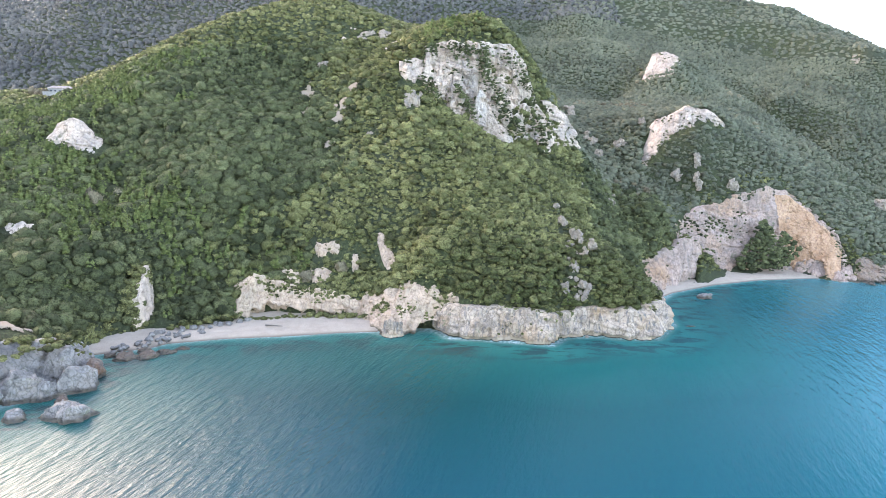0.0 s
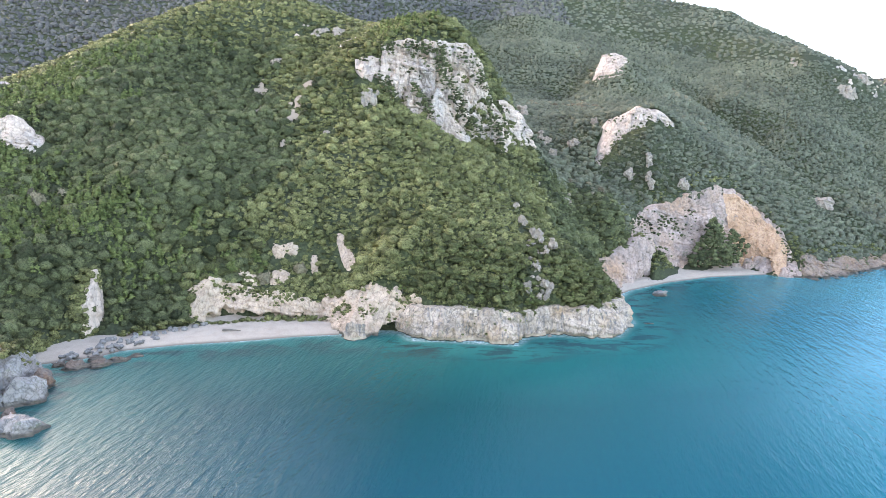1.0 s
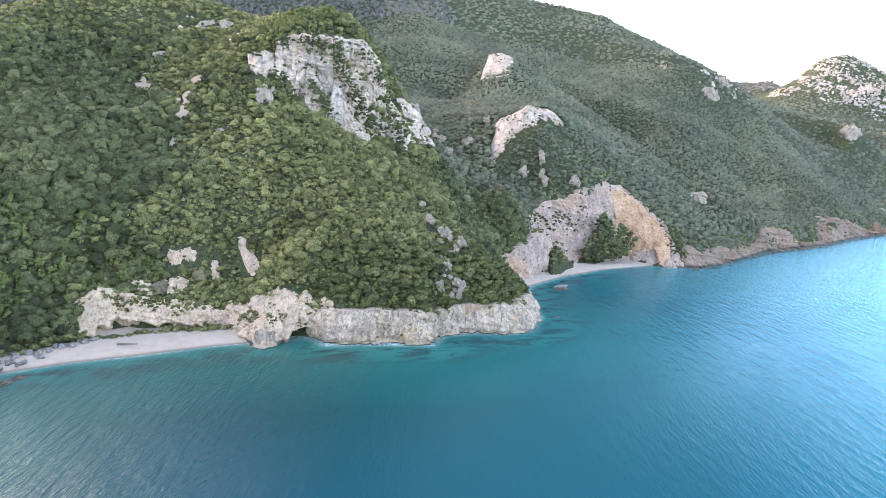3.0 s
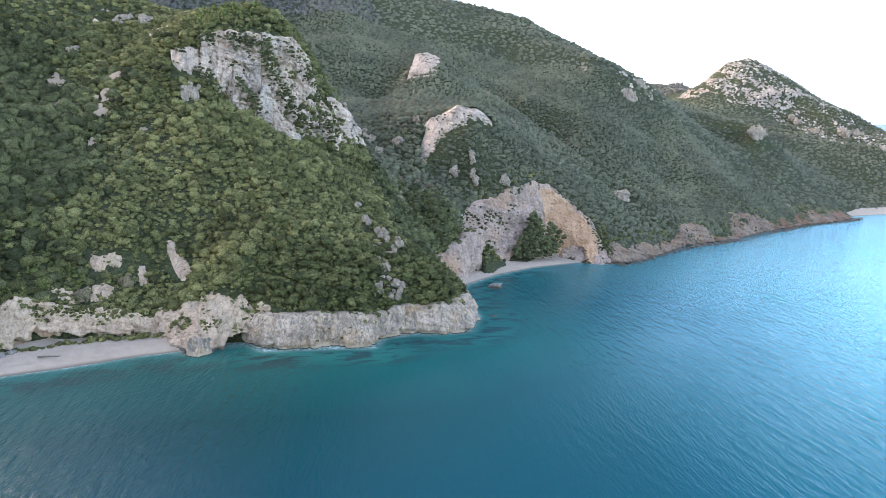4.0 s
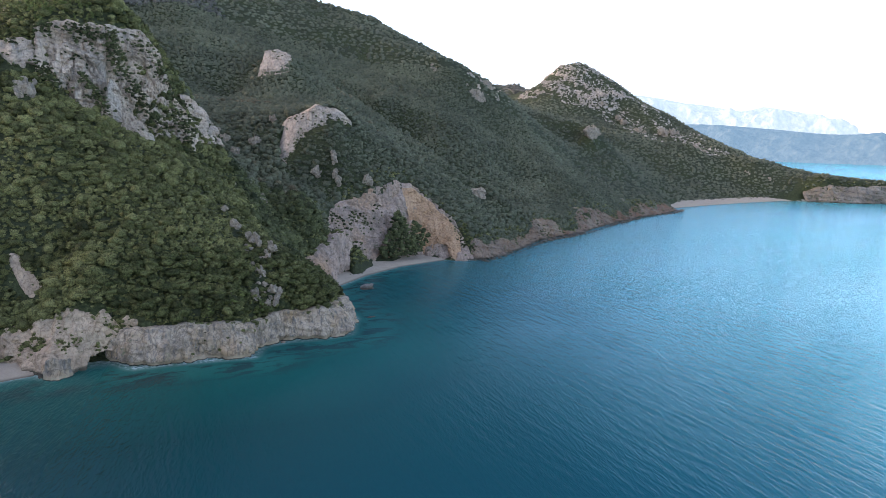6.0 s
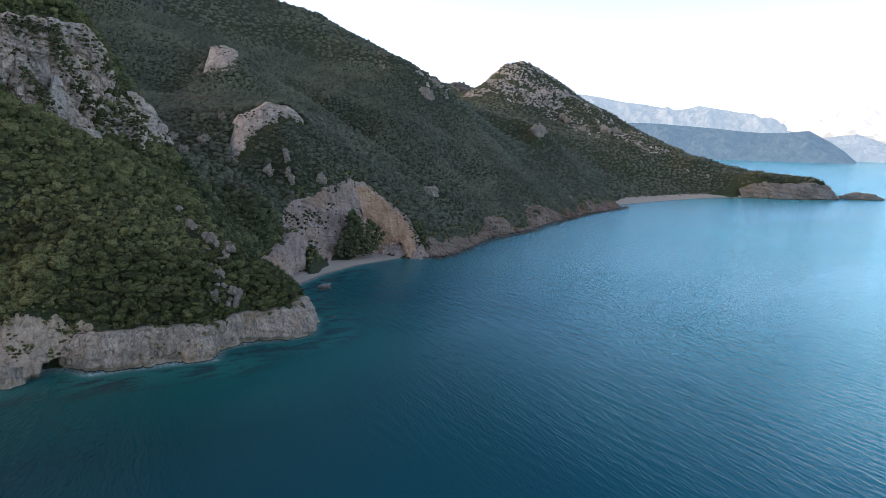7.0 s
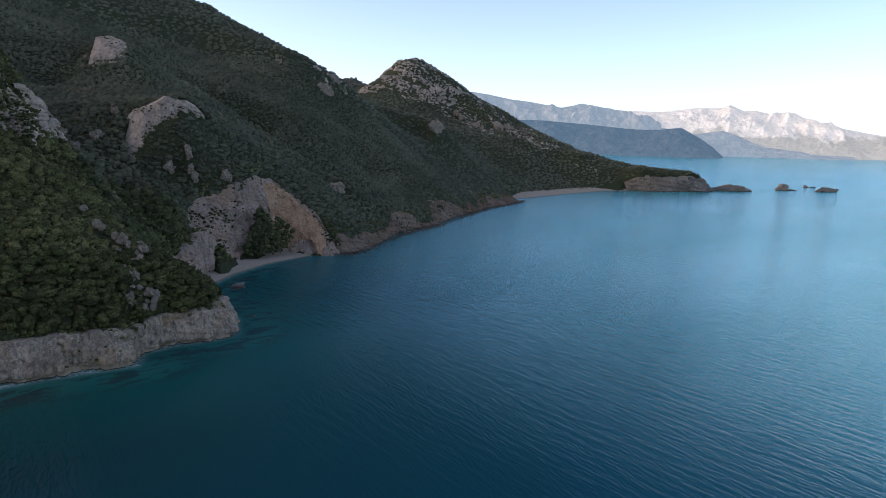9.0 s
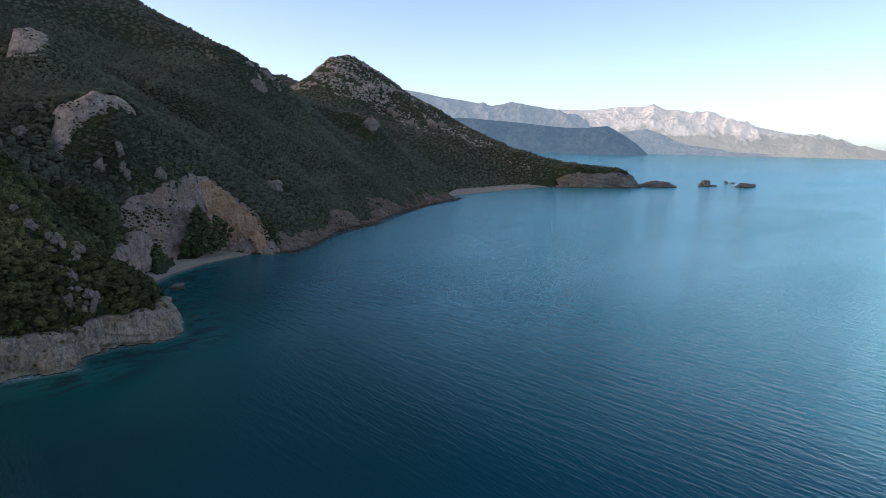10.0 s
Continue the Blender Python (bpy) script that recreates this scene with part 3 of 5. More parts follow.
# ---- beaches: strips from the water's edge to the foot of the slope
def beach(name, edge, back, label, cell=1.6, rise=2.3):
    e, b = np.array(edge, float), np.array(back, float)
    n = int(np.linalg.norm(np.diff(e, axis=0), axis=1).sum() / cell) + 2
    e, b = even(e, n), even(b, n)
    w = np.linspace(-0.25, 1.25, 26)
    p = e[None] * (1 - w[:, None, None]) + b[None] * w[:, None, None]
    x, y = p[..., 0].ravel(), p[..., 1].ravel()
    t = np.repeat(w, n)
    z = np.where(t < 0, t * 3.0, rise * np.clip(t, 0, 1) ** 0.75 + np.clip(t - 1, 0, 1) * 4) + fbm(flat3(x, y), 5, 3, 21) * 0.18 * np.clip(t * 3, 0, 1)
    z += 0.22 * np.exp(-((t - 0.28) / 0.05) ** 2) + 0.25 * np.exp(-((t - 0.5) / 0.07) ** 2)
    me = mesh_from(name, np.stack([x, y, z], 1), grid_faces(len(w), n))
    return thing(name, me, sand, label, "beach", kind="structure")


BEACH_A = ([(-126, 240), (-116, 246), (-108, 250), (-103, 257), (-84, 265), (-63, 270), (-41, 277), (-26, 280)],
           [(-137, 254), (-127, 262), (-119, 267), (-106, 275), (-84, 285.5), (-64, 295.5), (-45, 298), (-27, 291)])
BEACH_B = ([(108, 350), (123, 368), (153, 391), (187, 409), (228, 419)], [(100, 358), (119, 384), (146, 408), (180, 424), (222, 432)])
BEACH_C = ([(748, 648), (850, 664), (950, 675), (1054, 681), (1092, 662)], [(750, 672), (850, 684), (950, 692), (1060, 697), (1108, 680)])
beach("pebble_beach", *BEACH_A, "white pebble beach curving below wooded cliffs")
beach("cove_beach", *BEACH_B, "narrow pale pebble beach in a rocky cove")
beach("far_beach", *BEACH_C, "long pale sandy beach at the foot of the far hill", 6.0, 5.0)
# ---- cliffs: broken limestone faces between a foot line and a brow line
ROCK_AREAS = []        # plan outlines kept clear of trees
BARE = []              # small outcrops, likewise
FRINGE = []            # bushes along the brows
LEDGES = []            # places on the rock where bushes hold on


def cliff(name, foot, brow, label, mat, cell=1.0, amp=1.5, size=7.0, seed=1, bulge=0.8, back=5.0, ragged=1.5, caves=(), clear=True, sink=2.0, ribs=0.0, plant=0.0, parent=None, skirt=0.0, fringe=0.0, notch=0.0, beds=0.25):
    f0, b0 = np.array(foot, float), np.array(brow, float)
    n = max(8, int(np.linalg.norm(np.diff(f0, axis=0), axis=1).sum() / cell))
    f, b = even(f0, n), even(b0, n)
    f[:, 2] = np.where(f[:, 2] > 3, np.minimum(f[:, 2], ground(f[:, 0], f[:, 1]) - 1.0), f[:, 2])
    high = np.linalg.norm(b - f, axis=1).max()
    rows = max(8, int(high / (cell * 0.8)))
    t = np.gradient(even(f0, n), axis=0)
    k = max(3, n // 12)
    t = np.stack([np.convolve(np.pad(t[:, c], k, mode="edge"), np.ones(2 * k + 1) / (2 * k + 1), "valid") for c in range(3)], 1)
    out = np.stack([t[:, 1], -t[:, 0], np.zeros(n)], 1)
    out /= np.linalg.norm(out, axis=1)[:, None]
    u = np.linspace(0, 1, n)
    b[:, 2] += ragged * fbm(np.stack([b[:, 0], b[:, 1], np.full(n, seed * 3.1)], 1), size * 0.9, 3, seed + 40)
    v = np.linspace(-0.08, 1, rows)
    p = f[None] + (b - f)[None] * v[:, None, None]
    p[..., 2] = np.where(v[:, None] < 0, f[None, :, 2] - 2.5 * (-v[:, None] / 0.08), p[..., 2])
    extra = []
    for j in range(1, 6):
        q = b - out * back * j / 5
        q[:, 2] = b[:, 2] + 0.25 * j / 5 * back - (back * 0.55) * max(0, j / 5 - 0.35)
        extra.append(q)
    p = np.concatenate([p, np.array(extra)])
    vv = np.r_[v, 1 + 0.06 * np.arange(1, 6)]
    q = p.reshape(-1, 3)
    val, edge = blocks(q * np.array([1, 1, 0.8]) + fbm(q, size, 2, seed)[:, None] * size * 0.25, size * 0.8, seed)
    val2, edge2 = blocks(q, size * 0.3, seed + 9)
    d = amp * (0.6 * fbm(q, size * 2.2, 4, seed + 5, True) + 0.34 * val + 0.2 * val2 - 0.4 * np.exp(-edge * 10) - 0.16 * np.exp(-edge2 * 9) + 0.2 * fbm(q, size * 0.35, 3, seed + 6))
    # tilted beds, each standing a little proud of the next or set back
    bed = (q[:, 2] + 0.18 * q[:, 0] + 1.6 * fbm(q, size * 2.5, 2, seed + 8)) / (size * 0.28)
    lay = np.floor(bed)
    d += amp * beds * (hashed(lay, lay * 0, lay * 0, seed + 3) - 0.8 * np.exp(-np.minimum(bed - lay, 1 - bed + lay) * 9))
    d = d.reshape(len(vv), n)
    d += bulge * np.sin(np.pi * np.clip(vv, 0, 1))[:, None]
    ends = np.clip(np.minimum(u, 1 - u) * n * cell / 4.0, 0, 1)[None, :]
    top = np.clip((1.3 - vv) / 0.3, 0, 1)[:, None]
    d = d * (0.25 + 0.75 * top) * ends - sink * (1 - ends)
    if ribs:
        run = np.cumsum(np.r_[0, np.linalg.norm(np.diff(f, axis=0), axis=1)])
        along_face = np.repeat(run[None], len(vv), 0).ravel() + 1.5 * fbm(q, size, 2, seed + 13)
        rib = fbm(np.stack([along_face, np.full(q.shape[0], seed * 1.7), q[:, 2] * 0.22], 1), size * 1.1, 3, seed + 12, True).reshape(d.shape)
        # upright joints between big blocks
        step, gap = blocks(np.stack([along_face, np.full(q.shape[0], seed * 2.3), q[:, 2] * 0.38], 1), size * 0.95, seed + 14)
        step, gap = step.reshape(d.shape), gap.reshape(d.shape)
        d += ribs * (0.6 * (rib - 0.25) + 0.36 * step - 0.55 * np.exp(-gap * 13)) * ends * np.clip(1.15 - vv, 0.2, 1)[:, None]
    if notch:
        d -= notch * np.clip(1.5 - p[..., 2] / 1.1, 0, 1) ** 0.7 * (0.6 + 0.8 * fbm(q, 9, 2, seed + 16).reshape(d.shape))
    for cx, cy, wide, tall, deep in caves:
        near = np.hypot(p[..., 0] - cx, p[..., 1] - cy) / wide + 0.5 * fbm(q, 3.5, 3, seed + 17).reshape(d.shape)
        hgt = p[..., 2] / tall * (1 + 0.8 * fbm(q, 4.5, 2, seed + 18).reshape(d.shape))
        d -= deep * np.clip(1.25 - (near ** 2 + np.clip(hgt, 0, 9) ** 2), 0, 1) ** 0.5
    p = p + out[None] * d[..., None]
    p[..., 2] += 0.25 * amp * fbm(q, size * 0.7, 3, seed + 7).reshape(d.shape) * (vv[:, None] > 0.05)
    me = mesh_from(name, p.reshape(-1, 3), grid_faces(len(vv), n), smooth=cell < 0.7)
    if plant or skirt:
        r = np.random.default_rng(seed)
        ledge = (d < np.median(d) + 0.3 * amp * r.normal(size=d.shape)) & (vv[:, None] > 0.12) & (p[..., 2] > 3.0)
        chance = plant * (0.35 + 0.65 * np.clip(vv, 0, 1)[:, None] ** 2) * 3.2 * np.clip(4 * fbm(q, size * 1.3, 3, seed + 15).reshape(d.shape), 0, 1)
        for cx, cy, wide, tall, deep in caves:
            ledge &= ~((np.hypot(p[..., 0] - cx, p[..., 1] - cy) < wide * 1.6 + deep) & (p[..., 2] < tall * 1.3))
        hem = (vv[:, None] < 0.3) & (vv[:, None] > -0.05) & (p[..., 2] > 3.0) & (r.uniform(size=d.shape) < skirt * (0.35 - vv[:, None]) * cell * cell)
        LEDGES.append(p[hem])
        LEDGES.append(p[ledge & (r.uniform(size=d.shape) < chance * cell * cell / 4)])
    if fringe:
        r = np.random.default_rng(seed + 1)
        hang = p[len(v) - 1:].reshape(-1, 3)
        hang = hang[r.uniform(size=len(hang)) < fringe * cell * 0.16]
        hang = hang - out[np.abs(f[:, None, 0] - hang[None, :, 0]).argmin(axis=0)] * r.uniform(-0.3, 5.0, len(hang))[:, None]
        hang[:, 2] = np.maximum(hang[:, 2] - 0.8, ground(hang[:, 0], hang[:, 1]) - 0.3)
        FRINGE.append(hang)
    if clear:
        ROCK_AREAS.append([tuple(a) for a in (f + out * 2)[:, :2][::3]] + [tuple(a) for a in (b - out * 0.8)[:, :2][::-3]])
    if parent:
        return part(name, me, mat, parent, label)
    return thing(name, me, mat, label, "cliff")


cliff("sea_cliff", [(-4, 284, 0), (1, 273, 0), (12, 269.5, 0), (22, 269, 0), (27, 270, 0), (35, 267, 0), (44, 264.5, 0), (47, 271, 0), (52, 277, 0), (62, 280, 0), (68, 279, 0), (76, 276, 0), (88, 277, 0), (97, 288, 0), (103, 302, 0), (104, 318, 0), (105, 336, 0)],
      [(-4, 289, 10), (4, 280, 11.5), (22, 276, 12.5), (35, 274, 12.5), (45, 272, 11), (53, 282, 10), (64, 285, 10.5), (76, 283, 11.5), (86, 286, 12), (93, 294, 11), (98, 306, 11), (99, 320, 11), (101, 338, 9)],
      "pale grey limestone headland cliff rising from the sea", limestone, 0.6, 1.6, 6.5, 11, 0.2, 6.0, 1.6,
      caves=[(48, 272, 3.2, 3.5, 2.5), (57, 279, 4, 1.8, 1.5), (70, 278, 5, 1.6, 1.6), (98, 290, 3, 5, 1.2)], ribs=2.6, plant=0.2, sink=0.4, fringe=1.6, notch=2.8)
cliff("cave_cliff", [(-36, 296, 1.5), (-31, 289, 1), (-26, 280, 0.3), (-22, 274, 0), (-16, 275, 0), (-14, 279, 0), (-6, 281.5, 0), (0, 281, 0), (7, 278, 0)],
      [(-37, 301, 8), (-31, 299, 11), (-24, 296, 14), (-17, 294, 17.5), (-10, 292, 19), (-4, 289, 17.5), (1, 286, 15), (9, 281, 12.5)],
      "cream limestone cliff with a low sea cave", cream_stone, 0.5, 1.4, 4.2, 23, 0.2, 4.0, 4.0, caves=[(-3.5, 281, 8.0, 3.6, 9.0)], ribs=2.6, plant=3.4, sink=0.6, fringe=4.5, notch=0.7)
cliff("beach_cliff", [(-86, 284, 1.5), (-81, 288.5, 1.5), (-74, 291.5, 1.5), (-66, 293.5, 1.5), (-56, 295, 1.5), (-46, 295.5, 1.5), (-38, 295, 1.5), (-33, 293, 1.5)],
      [(-88, 293, 13), (-82, 296.5, 18.5), (-75, 298, 18.5), (-66, 298, 14.5), (-56, 298.5, 13.5), (-46, 299, 12.5), (-39, 298.5, 9), (-33, 296, 6)],
      "cream limestone cliff with shallow caves behind the beach", cream_stone, 0.55, 1.3, 5.0, 31, 0.2, 4.0, 3.0,
      caves=[(-72, 292.5, 5.5, 7.5, 7.0), (-64, 294, 6.0, 6.0, 5.5), (-55, 295, 6.0, 4.6, 4.0), (-79, 290, 1.8, 12, 4.0), (-46, 295.5, 5.0, 3.2, 2.5)], ribs=1.8, plant=2.6, skirt=0.3, fringe=4.5)
for _foot, _brow, _seed in (([(-61, 305.6, 14.3), (-54.5, 304.4, 14.4), (-48.5, 304.3, 15)], [(-60.5, 310.6, 19.8), (-54, 310, 20.6), (-48, 307.3, 18.9)], 141),
                            ([(-42, 304.6, 15.2), (-38.5, 304.6, 15.6), (-35, 304.6, 15.8)], [(-42.4, 315.2, 29.8), (-39.5, 315, 29.3), (-37, 314.6, 28.6)], 143),
                            ([(-60, 314.8, 25.6), (-53.4, 313.8, 25.8), (-49.8, 313.8, 26.8), (-44, 313.2, 26.5)], [(-59.9, 317.8, 30.7), (-53.7, 316.8, 31), (-50, 316.3, 31.5), (-44.4, 315.7, 30.8)], 145),
                            ([(-72, 300, 16), (-66, 301, 15), (-60, 301.5, 14.5)], [(-73, 306, 21), (-67, 306.5, 20), (-61, 306, 18)], 147)):
    cliff("broken_rock_face", _foot, _brow, "broken cream rock face showing through the scrub", cream_stone, 0.55, 1.0, 3.4, _seed, 1.3, 1.5, 1.6, ribs=1.1, plant=7.0, fringe=2.0, sink=1.2)
cliff("bare_earth_slide", [(-27.6, 310.6, 23.2), (-23.2, 305.9, 20.2), (-19.2, 305.1, 22)], [(-32, 319.6, 34.4), (-29.5, 320.4, 35.3), (-27, 319.8, 34.6)],
      "bare pale wedge of earth and rock in the scrub", cream_stone, 0.55, 0.5, 4.0, 149, 0.5, 1.0, 0.8, ribs=0.5, plant=0.8, sink=0.8, beds=0.05)


def shore_brow(foot, inland, rise, seed):
    """An uneven brow line just over the slope, so many metres in from the water."""
    p = even(foot, 40)
    run = inland * (0.62 + 0.75 * fbm(flat3(p[:, 0], p[:, 1]), 38, 3, seed))
    x, y = p[:, 0] - 0.45 * run, p[:, 1] + 0.9 * run
    return list(zip(x, y, ground(x, y) + rise))


crag = tagged(new("crag"), "tall pale limestone crag streaked with scrub on the hillside", "cliff")
cliff("west_face", [(-14.4, 404.0, 117.0), (-10.7, 401.9, 113.8), (-4.1, 398.5, 99.6), (5.3, 398.8, 97.0), (11.5, 398.3, 92.0), (17.5, 401.5, 90.0)], [(-14.5, 408.0, 127.3), (-9.7, 408.8, 130.0), (-1.0, 409.3, 132.5), (7.9, 409.7, 132.7), (14.9, 410.8, 131.9), (19.5, 411.2, 131.0)], "", crag_stone, 0.7, 2.8, 7.0, 41, 0.5, 8.0, 2.5, clear=False, ribs=4.5, plant=1.1, parent=crag, skirt=0.7)
cliff("east_slab", [(14.1, 405.1, 96.0), (20.7, 407.6, 93.0), (27.0, 408.6, 88.0), (32.7, 408.7, 82.0), (38.4, 408.5, 77.0), (46.4, 407.6, 73.0), (59.9, 409.8, 71.0)], [(16.5, 411.8, 132.0), (24.9, 414.8, 133.6), (31.2, 418.0, 133.4), (39.8, 419.7, 128.9), (45.9, 421.7, 119.9), (53.3, 426.5, 100.4), (66.2, 423.7, 80.8)], "", crag_stone, 0.75, 3.0, 8.0, 42, 0.5, 8.0, 3.5, clear=False, ribs=5.0, plant=1.5, parent=crag, skirt=0.9)
cliff("fin", [(11.4, 395.3, 88.7), (13.1, 395.1, 80.5), (24.2, 398.8, 74.1), (39.1, 400.6, 74.2)], [(15.7, 399.8, 100.4), (18.5, 401.5, 106.1), (20.0, 402.4, 105.0), (28.6, 404.2, 89.6), (38.6, 404.7, 78.9)], "pale pointed limestone fin", crag_stone, 0.7, 1.6, 5.0, 43, 1.0, 5.0, 1.5, clear=False, ribs=1.6, plant=0.25, parent=crag, skirt=0.9)
cliff("wing", [(61, 417, 76), (69, 425, 74), (77, 433, 71), (84, 440, 66)], [(59, 431, 103), (67, 438, 99), (75, 445, 92), (84, 450, 80)],
      "broken limestone wing running down from the crag", crag_stone, 0.9, 3.0, 7.0, 45, 1.0, 5.0, 3.5, clear=False, ribs=3.5, plant=1.1, parent=crag, skirt=0.5)
cliff("shelf", [(-26, 401, 114), (-18, 401, 113), (-10, 403, 112)], [(-27, 404, 120), (-18, 405, 122), (-9, 407, 122)],
      "low pale limestone shelf beside the crag", crag_stone, 0.8, 1.6, 5.0, 47, 1.0, 4.0, 2.0, plant=0.7, parent=crag, skirt=0.9, ribs=1.5)


def gully(line, width, count, seed):
    """Bushes packed along a cleft in the rock."""
    r = np.random.default_rng(seed)
    q = even(line, count)
    LEDGES.append(q + np.stack([r.normal(0, width * 0.5, count), r.normal(-1.6, 0.6, count), r.normal(0, width * 0.4, count)], 1))


gully([(20.5, 410, 130), (21, 409, 122), (23, 406, 113), (27, 405, 108)], 4.5, 230, 1)
gully([(27, 404, 104), (33, 404, 96), (39, 404, 88), (43, 404, 82)], 4.5, 200, 6)
gully([(6, 401, 108), (10, 399, 101), (14, 398, 95), (16, 397, 90)], 3.0, 110, 7)
gully([(-3, 407, 129), (8, 408, 128), (18, 409, 127)], 4.0, 90, 8)
gully([(30, 413, 128), (38, 415, 122), (45, 416, 112), (50, 416, 104)], 4.0, 110, 9)
gully([(50, 411, 92), (54, 411, 84), (58, 411, 78)], 4.0, 90, 2)
gully([(-13, 399.5, 112), (-10, 398, 106), (-6, 397, 101)], 3.0, 60, 3)
gully([(149, 402, 4), (152, 406, 10), (157, 411, 17)], 4.0, 45, 5)
FRINGE.append(even([(-106, 270, 3.0), (-92, 280, 4), (-84, 285, 3.5)], 50) + np.random.default_rng(9).normal(0, 1.2, (50, 3)) * [1, 1, 0.5])
FRINGE.append(even([(-80, 287, 2.2), (-66, 291.5, 2.2), (-50, 294, 2.2), (-38, 294.5, 2.6), (-33, 293, 3)], 46) + np.random.default_rng(19).normal(0, 0.8, (46, 3)) * [1, 1, 0.3])
FRINGE.append(even([(-150, 192, 14), (-140, 200, 15), (-131, 208, 15), (-124, 214, 13.5), (-121, 222, 12), (-126, 232, 10), (-118, 213, 13.5), (-134, 193, 11.5)], 80) + np.random.default_rng(11).normal(0, 1.6, (80, 3)) * [1, 1, 0.3])
_r = np.random.default_rng(12)
_hx, _hy = _r.uniform(139, 164, 330), _r.uniform(394, 418, 330)
FRINGE.append(np.stack([_hx, _hy, ground(_hx, _hy)], 1)[(_hy > 398 + 0.9 * (_hx - 141) - 3) & (ground(_hx, _hy) > 2.5)])
_r = np.random.default_rng(14)
_hx, _hy = _r.uniform(86, 104, 420), _r.uniform(290, 345, 420)
FRINGE.append(np.stack([_hx, _hy, ground(_hx, _hy)], 1)[(ground(_hx, _hy) > 5.0)])
_hx, _hy = _r.uniform(104, 168, 900), _r.uniform(355, 418, 900)
FRINGE.append(np.stack([_hx, _hy, ground(_hx, _hy)], 1)[(ground(_hx, _hy) > 4.0) & (_hy > 368 + 0.78 * (_hx - 110))])
_hx, _hy = _r.uniform(-136, -116.5, 420), _r.uniform(247, 270, 420)
FRINGE.append(np.stack([_hx, _hy, ground(_hx, _hy)], 1)[(ground(_hx, _hy) > 1.7) & (ground(_hx, _hy) < 7.0)])
_hx, _hy = _r.uniform(-124, -118.5, 60), _r.uniform(266, 281, 60)
FRINGE.append(np.stack([_hx, _hy, 9 + (_hy - 266) * 1.1], 1))
FRINGE.append(even([(-48, 301, 6), (-40, 302, 9), (-35, 303, 12), (-31, 306, 20), (-44, 306, 16), (-50, 308, 18)], 70) + np.random.default_rng(10).normal(0, 1.5, (70, 3)))
gully([(50, 416, 96), (55, 415, 88), (60, 416, 82)], 3.5, 35, 4)
KNOB_FOOT = [(x, y, float(ground([x], [y])[0]) - 1.0) for x, y in ((131, 478), (138, 478), (144, 483), (150, 488), (158, 487.5), (166, 485), (174, 486), (184, 489), (192, 491))]
cliff("knob_rock", KNOB_FOOT,
      [(140, 500, 78), (146, 500, 88), (154, 499, 96), (164, 496, 103), (174, 495, 103), (182, 494, 100), (193, 494, 92)],
      "rounded grey limestone knob on the spur", crag_stone, 0.9, 2.4, 8.0, 53, 0.5, 7.0, 2.5, ribs=2.6, plant=0.5, skirt=1.6)
cliff("upper_knob_rock", [(178, 668, 136), (186, 646, 132), (196, 640, 133), (206, 643, 140)], [(188, 676, 158), (197, 668, 160), (206, 664, 157), (214, 664, 151)],
      "small cream limestone knob high on the ridge", crag_stone, 1.2, 2.6, 9.0, 57, 0.5, 7.0, 3.0, clear=False, ribs=2.5, plant=0.5, skirt=0.6)
cliff("cove_scar_cliff", [(134, 400, 18), (148, 408, 9), (163, 418, 6), (178, 424, 6), (196, 427, 6), (210, 429, 6), (222, 428, 4), (230, 419, 1), (236, 410, 0), (246, 409, 0)],
      [(138, 424, 31), (150, 437, 34), (162, 442, 39), (178, 447, 43), (194, 453, 49), (208, 458, 52), (222, 460, 50), (234, 451, 39), (243, 434, 25), (250, 420, 12)],
      "big pale scar cliff above the cove", arch_stone, 0.9, 2.6, 9.0, 61, -2.0, 6.0, 2.5, ribs=3.0, plant=0.6, fringe=1.4, beds=0.1)
cliff("ochre_overhang", [(214, 430, 9), (220, 429, 6), (226, 425, 3), (231, 418, 1), (235, 412, 0)], [(213, 455, 47), (221, 456, 47), (230, 450, 39), (238, 438, 28), (243, 427, 17)],
      "ochre overhang at the end of the scar cliff", ochre_stone, 0.8, 1.8, 6.0, 63, 0.0, 4.0, 1.5, ribs=1.8, caves=[(227, 425, 5, 17, 4.5)], beds=0.12)
cliff("cove_west_cliff", [(110, 360, 1), (118, 371, 1), (127, 381, 1), (136, 391, 1), (143, 399, 2), (146, 408, 4)],
      [(106, 376, 14), (116, 384, 17), (126, 391, 20), (137, 398, 24), (146, 403, 25), (152, 411, 24)],
      "grey-brown rock wall beside the cove beach", arch_stone, 0.9, 2.0, 7.0, 67, 0.8, 6.0, 2.0, ribs=2.4, plant=0.5, fringe=1.6, beds=0.15)
POINT_FOOT = [(240, 409, 0), (250, 407.5, 0), (268, 413, 0), (284, 420, 0), (300, 430, 0), (322, 445, 0), (347, 462.5, 0), (372, 474, 0), (400, 483, 0)]
RED_FOOT = [(396, 482, 0), (427, 492.5, 0), (460, 511, 0), (500, 530.5, 0), (535, 546.5, 0), (570, 562.5, 0), (610, 577, 0), (655, 589, 0), (690, 605, 0), (722, 621, 0)]
cliff("cove_point_cliff", POINT_FOOT, shore_brow(POINT_FOOT, 22, 1.5, 171), "low grey-brown sea cliff past the cove", shore_stone, 1.0, 2.6, 8.0, 71, 0.8, 6.0, 3.0, ribs=3.0, plant=2.0, fringe=2.2, notch=1.0)
cliff("red_shore_cliff", RED_FOOT, shore_brow(RED_FOOT, 19, 1.5, 173), "reddish brown broken rock along the far shore", tawny_stone, 1.5, 3.0, 10.0, 73, 0.8, 8.0, 3.0, ribs=3.2, plant=2.4, fringe=2.2, notch=1.0)
